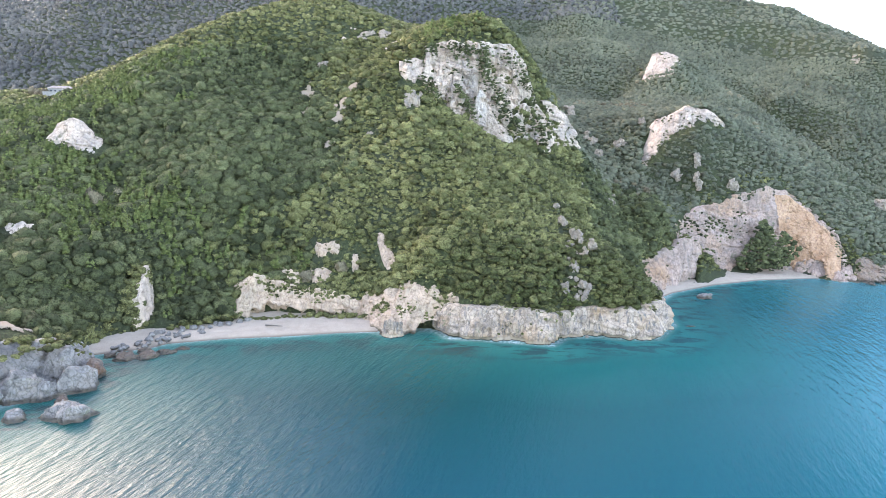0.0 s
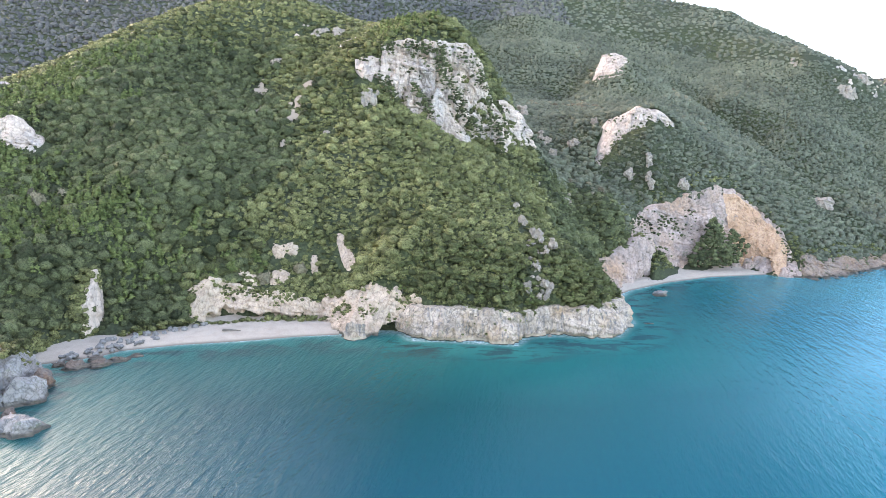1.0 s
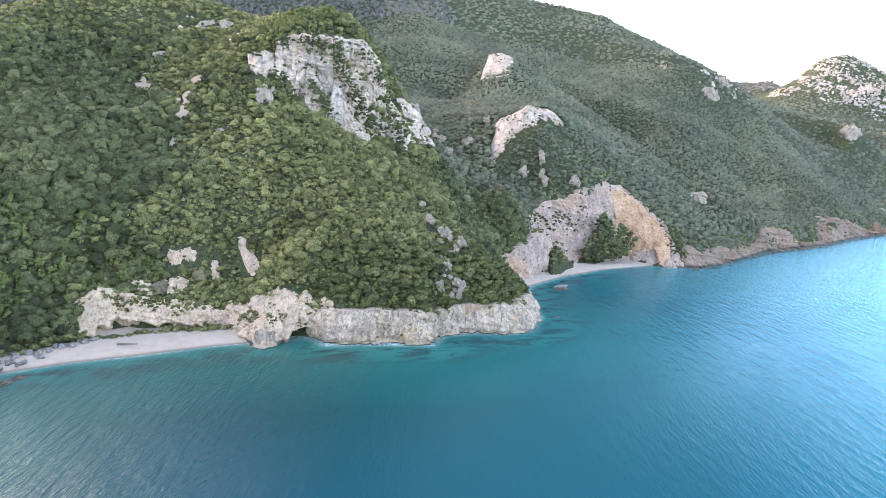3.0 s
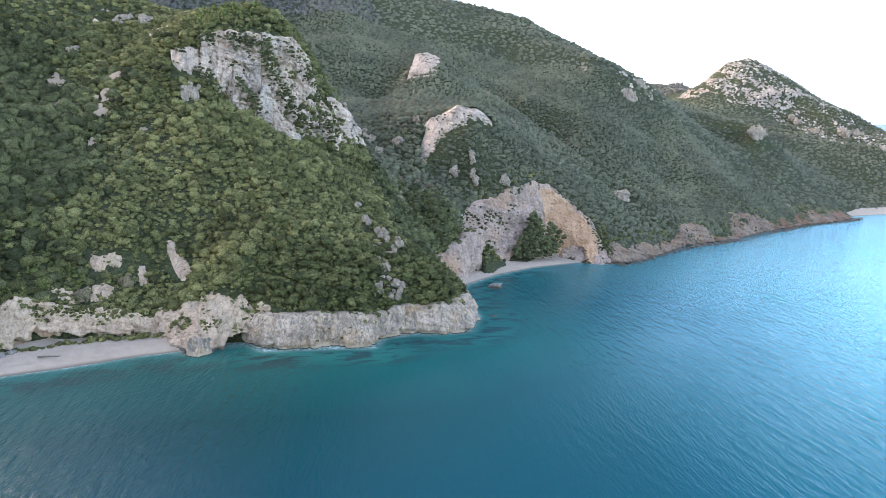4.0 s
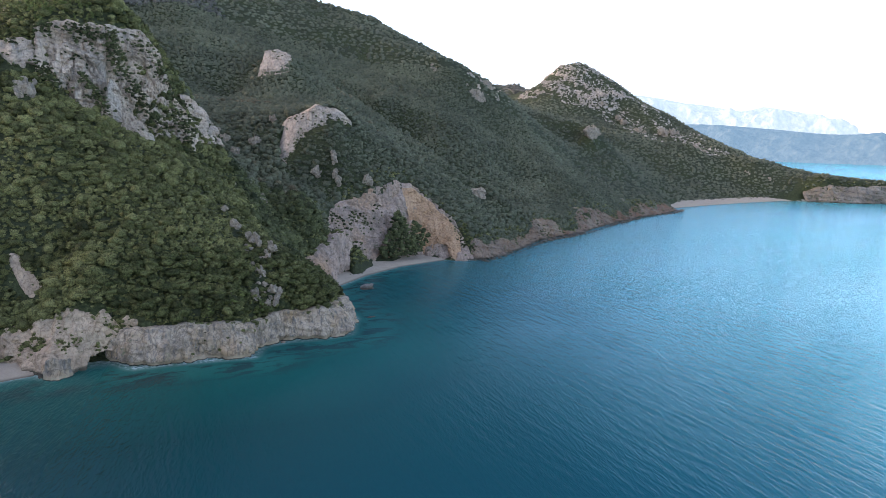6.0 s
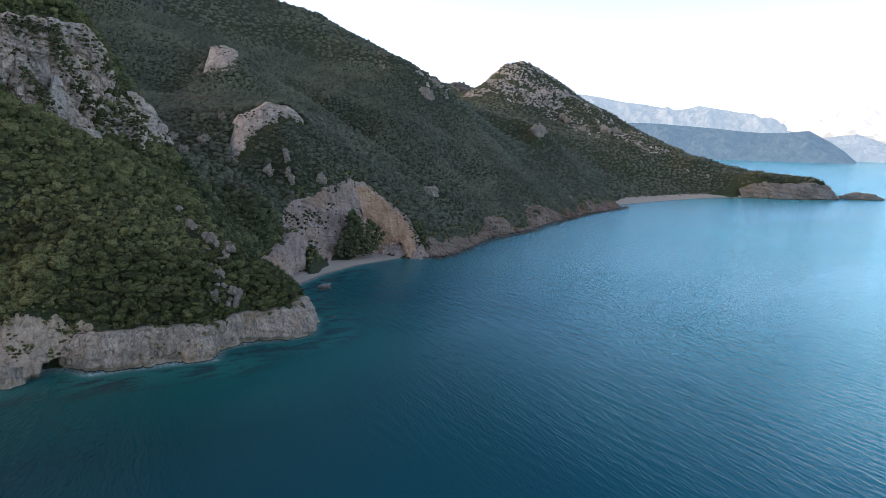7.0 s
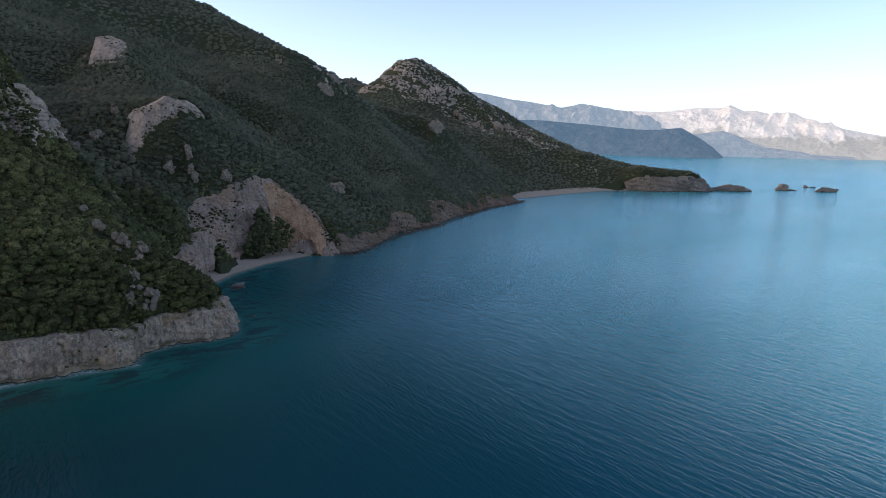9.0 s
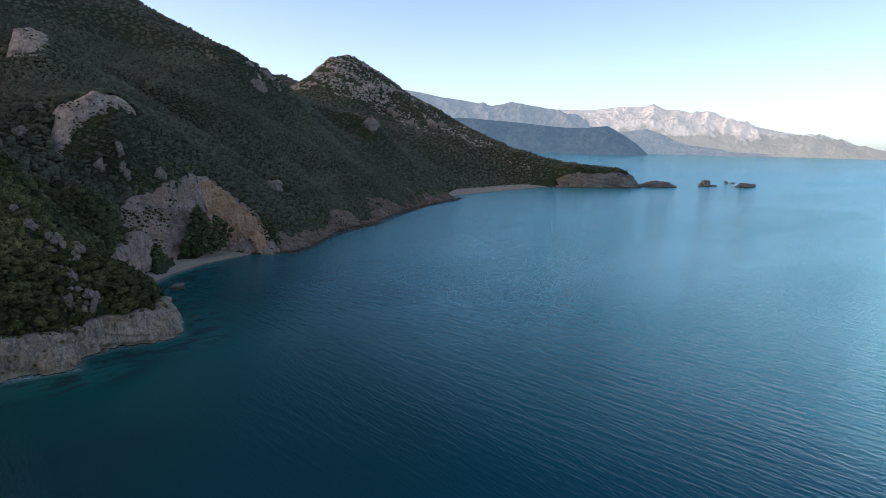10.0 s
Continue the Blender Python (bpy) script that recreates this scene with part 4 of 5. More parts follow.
cliff("pinnacle_wall", [(-117.5, 265, 2), (-117, 269, 5), (-116, 274, 8), (-114.5, 279, 11)], [(-119, 267, 11), (-118.4, 271, 18), (-117.2, 275.5, 24.5), (-116, 279, 26)],
      "narrow white limestone wall among the trees", crag_stone, 0.55, 1.0, 4.0, 79, 0.3, 3.0, 2.5, ribs=1.2, plant=2.4, fringe=5.0)
cliff("left_point_cliff", [(-152, 168, 0), (-137, 181, 0), (-126, 196, 0), (-119, 208, 0), (-115, 220, 0), (-116, 230, 0), (-121, 237, 0), (-127, 240, 1)],
      [(-160, 186, 12), (-148, 195, 13), (-138, 205, 14), (-130, 213, 14), (-126, 220, 12), (-125, 228, 10), (-128, 235, 8), (-133, 240, 6)],
      "blue-grey rounded rock point by the water", grey_stone, 0.65, 2.2, 6.5, 83, 1.6, 5.0, 1.5, ribs=2.2, plant=1.6, fringe=1.0)
cliff("isthmus_cliff", [(1088, 662, 0), (1102, 640, 0), (1116, 620, 0), (1142, 602, 0), (1170, 587, 0), (1200, 574, 0), (1226, 563, 0), (1248, 575, 0), (1262, 592, 0)],
      [(1094, 672, 12), (1110, 656, 25), (1126, 640, 28), (1148, 622, 25), (1176, 606, 26), (1204, 592, 27), (1224, 582, 22), (1238, 590, 20), (1248, 606, 18)],
      "low tawny rock cliff at the end of the isthmus", islet_stone, 2.0, 3.5, 14.0, 89, 0.8, 12.0, 4.0, ribs=3.5, plant=0.9, fringe=0.6, notch=1.5)


# ---- boulders and outcrops
def lump(name, size, seed, mat, cuts=5, detail=4, rough=0.22):
    """A weathered block: a ball cut by flat faces, then broken up."""
    bm = bmesh.new()
    bmesh.ops.create_icosphere(bm, subdivisions=detail, radius=1.0)
    p = np.array([v.co for v in bm.verts])
    f = np.array([[v.index for v in q.verts] for q in bm.faces])
    bm.free()
    r = np.random.default_rng(seed)
    for _ in range(cuts):
        nrm = r.normal(size=3)
        nrm[2] = abs(nrm[2])
        nrm /= np.linalg.norm(nrm)
        over = p @ nrm - r.uniform(0.5, 0.85)
        p = p - np.clip(over, 0, 9)[:, None] * nrm * 0.9
    val, edge = blocks(p * [1, 1, 1.3] + seed * 7.7 + 0.15 * fbm(p + seed, 0.7, 2, seed + 1)[:, None], 0.62, seed)
    val2, edge2 = blocks(p + seed * 3.1, 0.26, seed + 5)
    p *= (1 + rough * (0.42 * val + 0.6 * fbm(p + seed, 0.8, 4, seed + 2) - 0.55 * np.exp(-edge * 9) + 0.16 * val2 - 0.2 * np.exp(-edge2 * 7)))[:, None]
    p *= np.array(size) / 2
    me = mesh_from(name, p, f, smooth=False)
    me.materials.append(mat)
    return me


def boulder(x, y, z, size, seed, mat, label, turn=0.0, group="", category="boulder", name="boulder", cuts=5, detail=4, clear=0.0):
    ob = new(name, lump(name, size, seed, mat, cuts, detail, 0.26 if cuts > 10 else 0.36 if detail > 3 else 0.25))
    ob.matrix_world = pose(x, y, z, 0, 0, turn)
    if clear:
        ROCK_AREAS.append([(x + clear * math.cos(a), y + clear * math.sin(a)) for a in np.linspace(0, 2 * math.pi, 9)[:-1]])
    return tagged(ob, label, category, group)


for x, y, z, sx, sy, sz, mat, turn in [
        (-103, 186, 1.0, 17, 11, 10, grey_stone, 12), (-117, 184, 0.6, 7, 6, 6, grey_stone, 40), (-128, 180, 2, 10, 12, 12, grey_stone, 70), (-113, 221, 2.0, 9, 8, 8, brown_stone, 20),
        (-112, 208, 3.5, 14, 12, 14, grey_stone, 60), (-120, 214, 5.5, 14, 12, 17, grey_stone, 15), (-124, 199, 4.0, 16, 13, 15, grey_stone, 50),
        (-118, 200, 1.5, 10, 8, 8, grey_stone, 10), (-135, 192, 5, 15, 13, 14, grey_stone, 30), (-110, 196, 1, 6, 5, 5, brown_stone, 80)]:
    boulder(x, y, z, (sx * 1.1, sy * 1.1, sz * 1.1), int(abs(x * 3 + y)), mat, "large weathered grey boulder at the water's edge" if mat is grey_stone else "brown weathered boulder at the water's edge", turn, "shore boulders", cuts=16)
for x, y, z, sx, sy, sz in [(-110, 238, 0.3, 11, 6, 4.5), (-104, 240, 0.2, 9, 6, 5.0), (-99, 246, 0.1, 9, 5, 3.5), (-117, 240, 0.5, 5, 4, 3), (-95, 251, 0.1, 6, 3.5, 2.2), (-107, 246, 0.6, 5, 4, 2.5)]:
    boulder(x, y, z, (sx, sy, sz), int(abs(x * 5 + y)), brown_stone, "flat brown rock at the end of the beach", 25, "beach rocks")
_k = 0
for x, y in even([(-112, 254), (-105, 266), (-96, 275), (-88, 280), (-82, 284)], 26):
    _k += 1
    s = 1.0 + 1.6 * abs(math.sin(_k * 12.9))
    boulder(x + 2.5 * math.sin(_k * 7.1), y + 2.5 * math.cos(_k * 5.3), 1.9 + 0.2 * s, (s * 1.4, s * 1.1, s), 300 + _k, grey_stone, "small grey stone at the back of the beach", _k * 37, "beach stones", detail=2)
for x, y in even([(-119, 244), (-114, 248), (-109, 254), (-103, 261), (-97, 269)], 46):
    _k += 1
    s = 0.7 + 1.3 * abs(math.sin(_k * 8.7))
    boulder(x + 3.5 * math.sin(_k * 5.7), y + 3.0 * math.cos(_k * 9.1), 1.0 + 0.2 * s, (s * 1.5, s * 1.2, s), 300 + _k, grey_stone, "small grey stone at the back of the beach", _k * 53, "beach stones", detail=2)
for x, y, _z in even(POINT_FOOT[1:] + RED_FOOT[1:], 58):
    _k += 1
    s = 1.6 + 3.2 * abs(math.sin(_k * 3.3)) ** 2
    boulder(x + 2.0 + 2.5 * math.sin(_k * 6.1), y - 2.5 - 1.8 * abs(math.cos(_k * 4.7)), 0.1, (s * 1.7, s * 1.2, s * 0.9), 500 + _k, brown_stone if _k % 3 else shore_stone, "brown rock fallen at the foot of the sea cliff", _k * 41, "fallen shore rocks", detail=2)
boulder(136, 357, 0.6, (9, 6, 5.5), 411, grey_stone, "lone dark grey sea rock off the cove", 10, name="sea_rock")
boulder(109, 300, -0.1, (6, 3, 1.2), 412, grey_stone, "low wet rock awash off the headland", 30, name="sea_rock")
boulder(108, 330, 0.4, (9, 6, 4), 413, brown_stone, "brown wet rock below the headland", 60, name="sea_rock")
boulder(-19.5, 274, 1.5, (8, 7, 15), 415, limestone, "rough limestone block at the cave mouth", 10, name="sea_rock")

OUTCROPS_NEAR = [(-17, 391, 99, 11, 14), (-52, 471, 142, 16, 8), (-40, 468, 142, 12, 8), (-62, 478, 146, 10, 6), (-75, 443, 121, 10, 6), (-62, 447, 124, 6, 4),
                 (-30, 363, 75, 7, 9), (-39, 373, 80, 9, 4), (-35, 376, 83, 6, 4), (-36, 389, 93, 3, 3.5), (59, 288, 21, 6, 15), (51, 288, 20, 5, 7), (62, 303, 32, 6, 10), (61, 317, 38.5, 6, 6), (66, 310, 34, 6, 6), (55, 326, 43.5, 6, 6), (57, 295, 26, 6, 6), (54, 337, 49, 4, 5)]
OUTCROPS_SLOPE = [(52, 321, 37, 5, 3), (103, 590, 100, 14, 18), (106, 520, 80, 10, 16), (68, 441, 88, 11, 11), (75, 450, 84, 8, 9)]
OUTCROPS_SPUR = [(164, 456, 55, 8, 15), (152, 467, 59.5, 8, 8), (165, 465.5, 68, 7, 10), (184, 454.5, 53.5, 9, 8), (99, 418, 44.5, 6, 6), (123, 505.5, 78.5, 9, 8), (107, 497, 71, 7, 6), (309, 496, 39, 20, 12), (330, 510, 38, 8, 8), (143, 523, 93.5, 8, 6)]
OUTCROPS_HIGH = [(417, 738, 165, 11, 15), (450, 697, 134, 22, 14), (443, 711, 147, 7, 12), (485, 705, 132, 8, 7), (350, 740, 153, 5, 4), (368, 706, 140, 5, 5), (345, 697, 135, 6, 4), (482, 724, 149, 15, 12), (495, 730, 147, 9, 8)]
OUTCROPS_PEAK = [(685, 750, 101, 30, 17), (700, 760, 104, 18, 14), (1078, 1101, 157, 30, 36), (1066, 1049, 133, 24, 30), (1051, 987, 110, 22, 16), (1089, 960, 111, 30, 16), (1110, 955, 110, 24, 14),
                 (1072, 868, 79, 26, 20), (1069, 846, 74, 16, 15), (1083, 726, 34, 11, 15), (1065, 755, 42, 13, 11), (585, 594, 20, 7, 8)]
def outcrop(x, y, z, w, h, seed, label):
    """Broken rock standing out of the slope: several blocks leaning together, one mesh."""
    r = np.random.default_rng(seed)
    g = ground([x, x], [y - 3, y + 3])
    lean = np.clip(6.0 / max(g[1] - g[0], 2.0), 0.15, 1.6)
    root = tagged(new("outcrop"), label, "outcrop", "hillside outcrops")
    root.location = (x, y, z - (0.12 if y < 440 and h < 12 else 0.06) * h)
    LEDGES.append(np.stack([r.normal(x, 0.4 * w, 10), r.normal(y - 1.0, 0.8, 10), np.zeros(10)], 1))
    LEDGES[-1][:, 2] = ground(LEDGES[-1][:, 0], LEDGES[-1][:, 1]) + 0.8
    for k in range(int(np.clip(4 + w * h / 25, 4, 10))):
        a, q = r.uniform(0, 6.28), np.sqrt(r.uniform(0, 1)) * (0.42 if k else 0.0)
        s = (r.uniform(0.28, 0.55) if k else 0.7) * min(w, h * 1.4)
        dx, dz = q * w * math.cos(a), q * h * math.sin(a)
        ob = part("block", lump("block", (s * r.uniform(0.8, 1.4), s * 0.8, s * r.uniform(0.8, 1.5)), seed * 31 + k, outcrop_stone, 8, 3, 0.45), None, root)
        ob.matrix_basis = pose(dx, dz * lean, dz, 0, math.degrees(r.uniform(-0.7, 0.7)), math.degrees(r.uniform(-0.5, 0.5)))
    ROCK_AREAS.append([(x + w * 0.48 * math.cos(a), y - 0.6 + min(w, h * lean) * 0.48 * math.sin(a)) for a in np.linspace(0, 2 * math.pi, 9)[:-1]])
    return root


for k, (x, y, z, w, h) in enumerate(OUTCROPS_NEAR + OUTCROPS_SLOPE + OUTCROPS_SPUR + OUTCROPS_HIGH + OUTCROPS_PEAK):
    outcrop(x, y, z, w, h, 500 + k, "pale limestone outcrop breaking through the scrub")


def outcrop_field(name, cx, cy, rx, ry, count, low, high, seed, label, mat=crag_stone, thin=0.04):
    """Many small broken outcrops over one flank, as one piece of ground cover."""
    r = np.random.default_rng(seed)
    bits = [lump("bit", (1, 1, 1), seed + k, crag_stone, 6, 1 if high > 4 else 2, 0.5) for k in range(5)]
    shapes = []
    for me in bits:
        v = np.empty(len(me.vertices) * 3)
        me.vertices.foreach_get("co", v)
        shapes.append((v.reshape(-1, 3), np.array([list(q.vertices) for q in me.polygons])))
    for me in bits:
        bpy.data.meshes.remove(me)
    vs, fs, off = [], [], 0
    a, q = r.uniform(0, 2 * np.pi, count), np.sqrt(r.uniform(0, 1, count))
    x, y = cx + rx * q * np.cos(a), cy + ry * q * np.sin(a)
    patch = fbm(flat3(x * 1.6, y * 0.6), 26, 4, seed + 3)
    keep = patch > min(thin, np.quantile(patch, 0.55))
    x, y = x[keep], y[keep]
    z = ground(x, y)
    BARE.append((x, y, 0.32 * (low + high)))
    for i in range(len(x)):
        v, f = shapes[i % 5]
        s = r.uniform(low, high)
        t = r.uniform(0, 6.28)
        w = v * np.array([s * r.uniform(1, 2.0), s * r.uniform(0.8, 1.4), s * r.uniform(0.8, 1.5)])
        w = np.stack([w[:, 0] * np.cos(t) - w[:, 1] * np.sin(t), w[:, 0] * np.sin(t) + w[:, 1] * np.cos(t), w[:, 2]], 1)
        vs.append(w + [x[i], y[i], z[i]])
        fs.append(f + off)
        off += len(v)
    return thing(name, mesh_from(name, np.concatenate(vs), np.concatenate(fs), False), mat, label, "outcrops", kind="stuff")


outcrop_field("peak_outcrops", 1085, 1215, 130, 120, 2000, 2.5, 8, 600, "broken pale limestone covering the far peak", peak_stone, 0.24)
outcrop_field("crest_outcrops", 1110, 1262, 95, 45, 600, 2.0, 6.5, 605, "pale limestone ribs on the top of the far peak", peak_stone, 0.22)
outcrop_field("flank_outcrops", 1085, 1040, 95, 220, 2200, 2, 6, 620, "scattered pale limestone on the flank of the far peak", peak_stone)
outcrop_field("spine_outcrops", 60, 300, 7, 22, 60, 1.3, 3.2, 634, "broken pale rock along the spine of the headland", outcrop_stone, 0.0)
outcrop_field("gully_outcrops", 92, 430, 22, 60, 70, 1.0, 2.6, 637, "small pale rocks in the gully below the crag", outcrop_stone, 0.02)
outcrop_field("ridge_outcrops", 480, 722, 30, 30, 30, 2, 6, 640, "scattered pale limestone along the ridge")
outcrop_field("summit_outcrops", -35, 465, 60, 25, 60, 1, 3, 660, "small pale rocks near the summit")


# ---- scree: bare pale earth lying on the slope
def scree(x, y, w, h, seed, label, name="scree"):
    n = 44
    u, v = np.meshgrid(np.linspace(-1, 1, n), np.linspace(-1, 1, n))
    px, py = x + u * w * 0.7 + 0.9 * np.sin(v * 2.2 + seed), y + v * h * 0.7
    z = ground(px, py)
    m = 1.0 - np.hypot(u * (1.25 + 0.35 * v), v).ravel() + 1.3 * fbm(flat3(px, py), 2.6, 5, seed)
    pts = np.stack([px.ravel(), py.ravel() - 0.6, z + 0.75 + 0.25 * fbm(flat3(px, py), 1.0, 3, seed + 1) + np.minimum(m, 0.25) * 2.0], 1)
    ROCK_AREAS.append([(x + w * 0.5 * math.cos(a), y + h * 0.55 * math.sin(a)) for a in np.linspace(0, 2 * math.pi, 11)[:-1]])
    return thing(name, mesh_from(name, pts, grid_faces(n, n, keep=m > 0.1)), scree_mat, label, "scree", kind="structure")


for k, (x, y, w, h) in enumerate([(-82, 427, 6, 12), (-78, 401, 4, 9), (-53, 412, 9, 8), (-58, 401, 6, 8), (-60, 388, 6, 9), (-62, 372, 5, 6)]):
    scree(x, y, w, h, 700 + k, "bare pale scree slide in the scrub")
scree(-144, 225, 14, 8, 712, "bare pale earth terrace above the shore", "terrace")
cliff("white_quarry_face", [(-203, 356, 68), (-193, 353, 68), (-182, 350, 67), (-168, 350, 64)], [(-203, 361, 74), (-195, 360, 81), (-187, 358, 84), (-178, 358, 78), (-166, 356, 67)],
      "bare white rock face in the trees", crag_stone, 0.9, 1.8, 6.0, 97, 0.5, 4.0, 3.0, ribs=2.0, plant=0.6, skirt=0.6)
cliff("small_white_face", [(-182, 284, 35), (-173, 282, 35), (-165, 283, 36)], [(-182, 286, 39), (-173, 286, 41), (-165, 287, 40)],
      "small bare white rock face in the trees", crag_stone, 0.8, 1.2, 4.0, 99, 0.3, 3.0, 2.0, ribs=1.2, plant=0.5, skirt=0.5)


# ---- a bleached tree trunk washed up on the beach
def driftwood(x, y, z, length, turn):
    n, m = 14, 8
    u, a = np.linspace(0, 1, n), np.linspace(0, 2 * math.pi, m, endpoint=False)
    rad = length * 0.045 * (1.25 - 0.8 * u)
    px = (u[:, None] - 0.5) * length + 0 * a[None]
    py = 0.25 * np.sin(u * 5)[:, None] + rad[:, None] * np.cos(a)[None]
    pz = rad[:, None] * np.sin(a)[None] + 0.35 * rad[:, None]
    f = [[i * m + j, i * m + (j + 1) % m, (i + 1) * m + (j + 1) % m, (i + 1) * m + j] for i in range(n - 1) for j in range(m)]
    me = bpy.data.meshes.new("driftwood")
    me.from_pydata(np.stack([px, py, pz], -1).reshape(-1, 3).tolist(), [], f + [list(range(m))[::-1], list(range((n - 1) * m, n * m))])
    me.materials.append(bark)
    ob = tagged(new("driftwood", me), "bleached grey-brown tree trunk washed up on the pebbles", "driftwood")
    ob.matrix_world = pose(x, y, z, 0, 2, turn)


driftwood(-68.1, 278.7, 1.9, 7.0, 8)


# ---- a low farmhouse and its terrace wall in the trees
def block(x0, x1, y0, y1, z0, z1):
    bm = bmesh.new()
    bmesh.ops.create_cube(bm, size=1.0)
    for v in bm.verts:
        v.co = ((x0 + x1) / 2 + v.co.x * (x1 - x0), (y0 + y1) / 2 + v.co.y * (y1 - y0), (z0 + z1) / 2 + v.co.z * (z1 - z0))
    me = bpy.data.meshes.new("block")
    bm.to_mesh(me)
    bm.free()
    return me


plaster, _nt, _b = material("weathered_plaster", 0.9)
_nt.links.new(ramp(_nt, noise_node(_nt, 1.5, 5, 0.6), [(0.3, (0.20, 0.18, 0.15)), (0.7, (0.30, 0.27, 0.23))]), _b.inputs["Base Color"])
tile, _nt, _b = material("grey_brown_roof_tiles", 0.9)
_nt.links.new(ramp(_nt, noise_node(_nt, 0.8, 5, 0.6), [(0.3, (0.16, 0.12, 0.10)), (0.7, (0.30, 0.25, 0.21))]), _b.inputs["Base Color"])
dark_pane, _nt, _b = material("dark_window", 0.3)
_b.inputs["Base Color"].default_value = (0.03, 0.035, 0.04, 1)


def farmhouse(x, y, turn):
    z = float(ground([x], [y])[0]) - 0.6
    root = tagged(new("farmhouse"), "low pale plastered farmhouse half hidden by trees", "house")
    root.matrix_world = pose(x, y, z, 0, 0, turn)
    part("wall", block(-7, 7, -3, 3, -3, 3.2), plaster, root)
    roof = bpy.data.meshes.new("roof")
    roof.from_pydata([(-7.5, -3.5, 3.1), (7.5, -3.5, 3.1), (7.5, 3.5, 3.1), (-7.5, 3.5, 3.1), (-5, 0, 4.8), (5, 0, 4.8)], [], [(0, 1, 5, 4), (1, 2, 5), (2, 3, 4, 5), (3, 0, 4), (3, 2, 1, 0)])
    part("roof", roof, tile, root)
    part("door", block(-0.5, 0.5, -3.06, -2.95, 0, 2.0), dark_pane, root)
    for px in (-5, -2.6, 2.6, 5):
        part("window", block(px - 0.5, px + 0.5, -3.06, -2.95, 0.9, 2.1), dark_pane, root)
    yard = tagged(new("terrace_wall", block(-13, 13, -0.3, 0.3, -2.5, 0.6)), "long low pale wall along the farm terrace", "wall")
    yard.data.materials.append(plaster)
    yard.matrix_world = pose(x + 6, y - 7, float(ground([x + 6], [y - 7])[0]) + 0.6, 0, 0, turn)
    ROCK_AREAS.append([(x - 8, y - 8), (x + 14, y - 8), (x + 14, y + 4), (x - 8, y + 4)])


farmhouse(-236, 442, 8)
# ---- vegetation
def ball(detail):
    bm = bmesh.new()
    bmesh.ops.create_icosphere(bm, subdivisions=detail, radius=1.0)
    p = np.array([v.co for v in bm.verts])
    f = np.array([[v.index for v in q.verts] for q in bm.faces])
    bm.free()
    return p, f


def crown_shape(seed, boughs, sprays, flat=0.8, detail=2, rough=0.06):
    """A crown of radius about 1: a lobed dome whose boughs swell out of it, with loose sprays of leaves standing off. Triangles only."""
    r = np.random.default_rng(seed)
    p, f = ball(detail)
    f = f[p[f].mean(axis=1)[:, 2] > -0.45]
    a, h = r.uniform(0, 2 * np.pi, boughs), r.uniform(-0.1, 0.95, boughs)
    tips = np.stack([np.cos(a) * np.sqrt(1 - h * h), np.sin(a) * np.sqrt(1 - h * h), h], 1)
    wide, out = r.uniform(0.35, 0.75, boughs), r.uniform(0.14, 0.42, boughs)
    turn = np.arccos(np.clip(p @ tips.T, -1, 1)) / wide
    rad = 0.62 + (np.sqrt(np.clip(1 - turn * turn, 0, 1)) * out).max(axis=1) + r.normal(0, rough, len(p))
    v = p * rad[:, None] * [r.uniform(0.85, 1.15), r.uniform(0.85, 1.15), flat]
    v[:, 2] += 0.25
    top = np.nonzero(p[:, 2] > -0.2)[0]
    ends, tris = [], []
    for k in range(sprays):
        i = top[r.integers(len(top))]
        n = p[i] + r.normal(0, 0.5, 3)
        n /= np.linalg.norm(n)
        t = np.cross(n, r.normal(size=3))
        t /= np.linalg.norm(t)
        s = r.uniform(0.07, 0.19)
        ends += [v[i] + n * s + t * s * 0.6, v[i] + n * s * 0.4 - t * s * 0.8]
        tris.append([i, len(v) + 2 * k, len(v) + 2 * k + 1])
    if sprays:
        v, f = np.concatenate([v, ends]), np.concatenate([f, tris])
    return v, f


def scatter(name, x, y, z, size, shapes, mat, label, tall=1.0, seed=5, bushes=(), limit=0.0):
    """Joins many crowns, each turned and sized by chance, into one piece of ground cover; those under the limit are simpler bushes."""
    r = np.random.default_rng(seed)
    vs, fs, off = [], [], 0
    pick = r.integers(len(shapes), size=len(x))
    if bushes:
        pick = np.where(size < limit, len(shapes) + r.integers(len(bushes), size=len(x)), pick)
    for s, (v, f) in enumerate([*shapes, *bushes]):
        m = pick == s
        n = int(m.sum())
        if not n:
            continue
        a = r.uniform(0, 2 * np.pi, n)
        ca, sa = np.cos(a)[:, None], np.sin(a)[:, None]
        k = size[m][:, None]
        h = (r.uniform(0.8, 1.25, n) * tall)[:, None]
        w = np.stack([(v[:, 0] * ca - v[:, 1] * sa) * k + x[m][:, None], (v[:, 0] * sa + v[:, 1] * ca) * k + y[m][:, None], v[:, 2] * k * h + z[m][:, None]], -1)
        vs.append(w.reshape(-1, 3))
        fs.append((f[None] + (np.arange(n) * len(v))[:, None, None]).reshape(-1, 3) + off)
        off += n * len(v)
    return thing(name, mesh_from(name, np.concatenate(vs), np.concatenate(fs)), mat, label, "scrub", kind="stuff")


def plots(x0, x1, y0, y1, step, seed):
    r = np.random.default_rng(seed)
    x, y = np.meshgrid(np.arange(x0, x1, step), np.arange(y0, y1, step))
    x, y = x.ravel() + r.uniform(-0.5, 0.5, x.size) * step, y.ravel() + r.uniform(-0.5, 0.5, x.size) * step
    return x, y


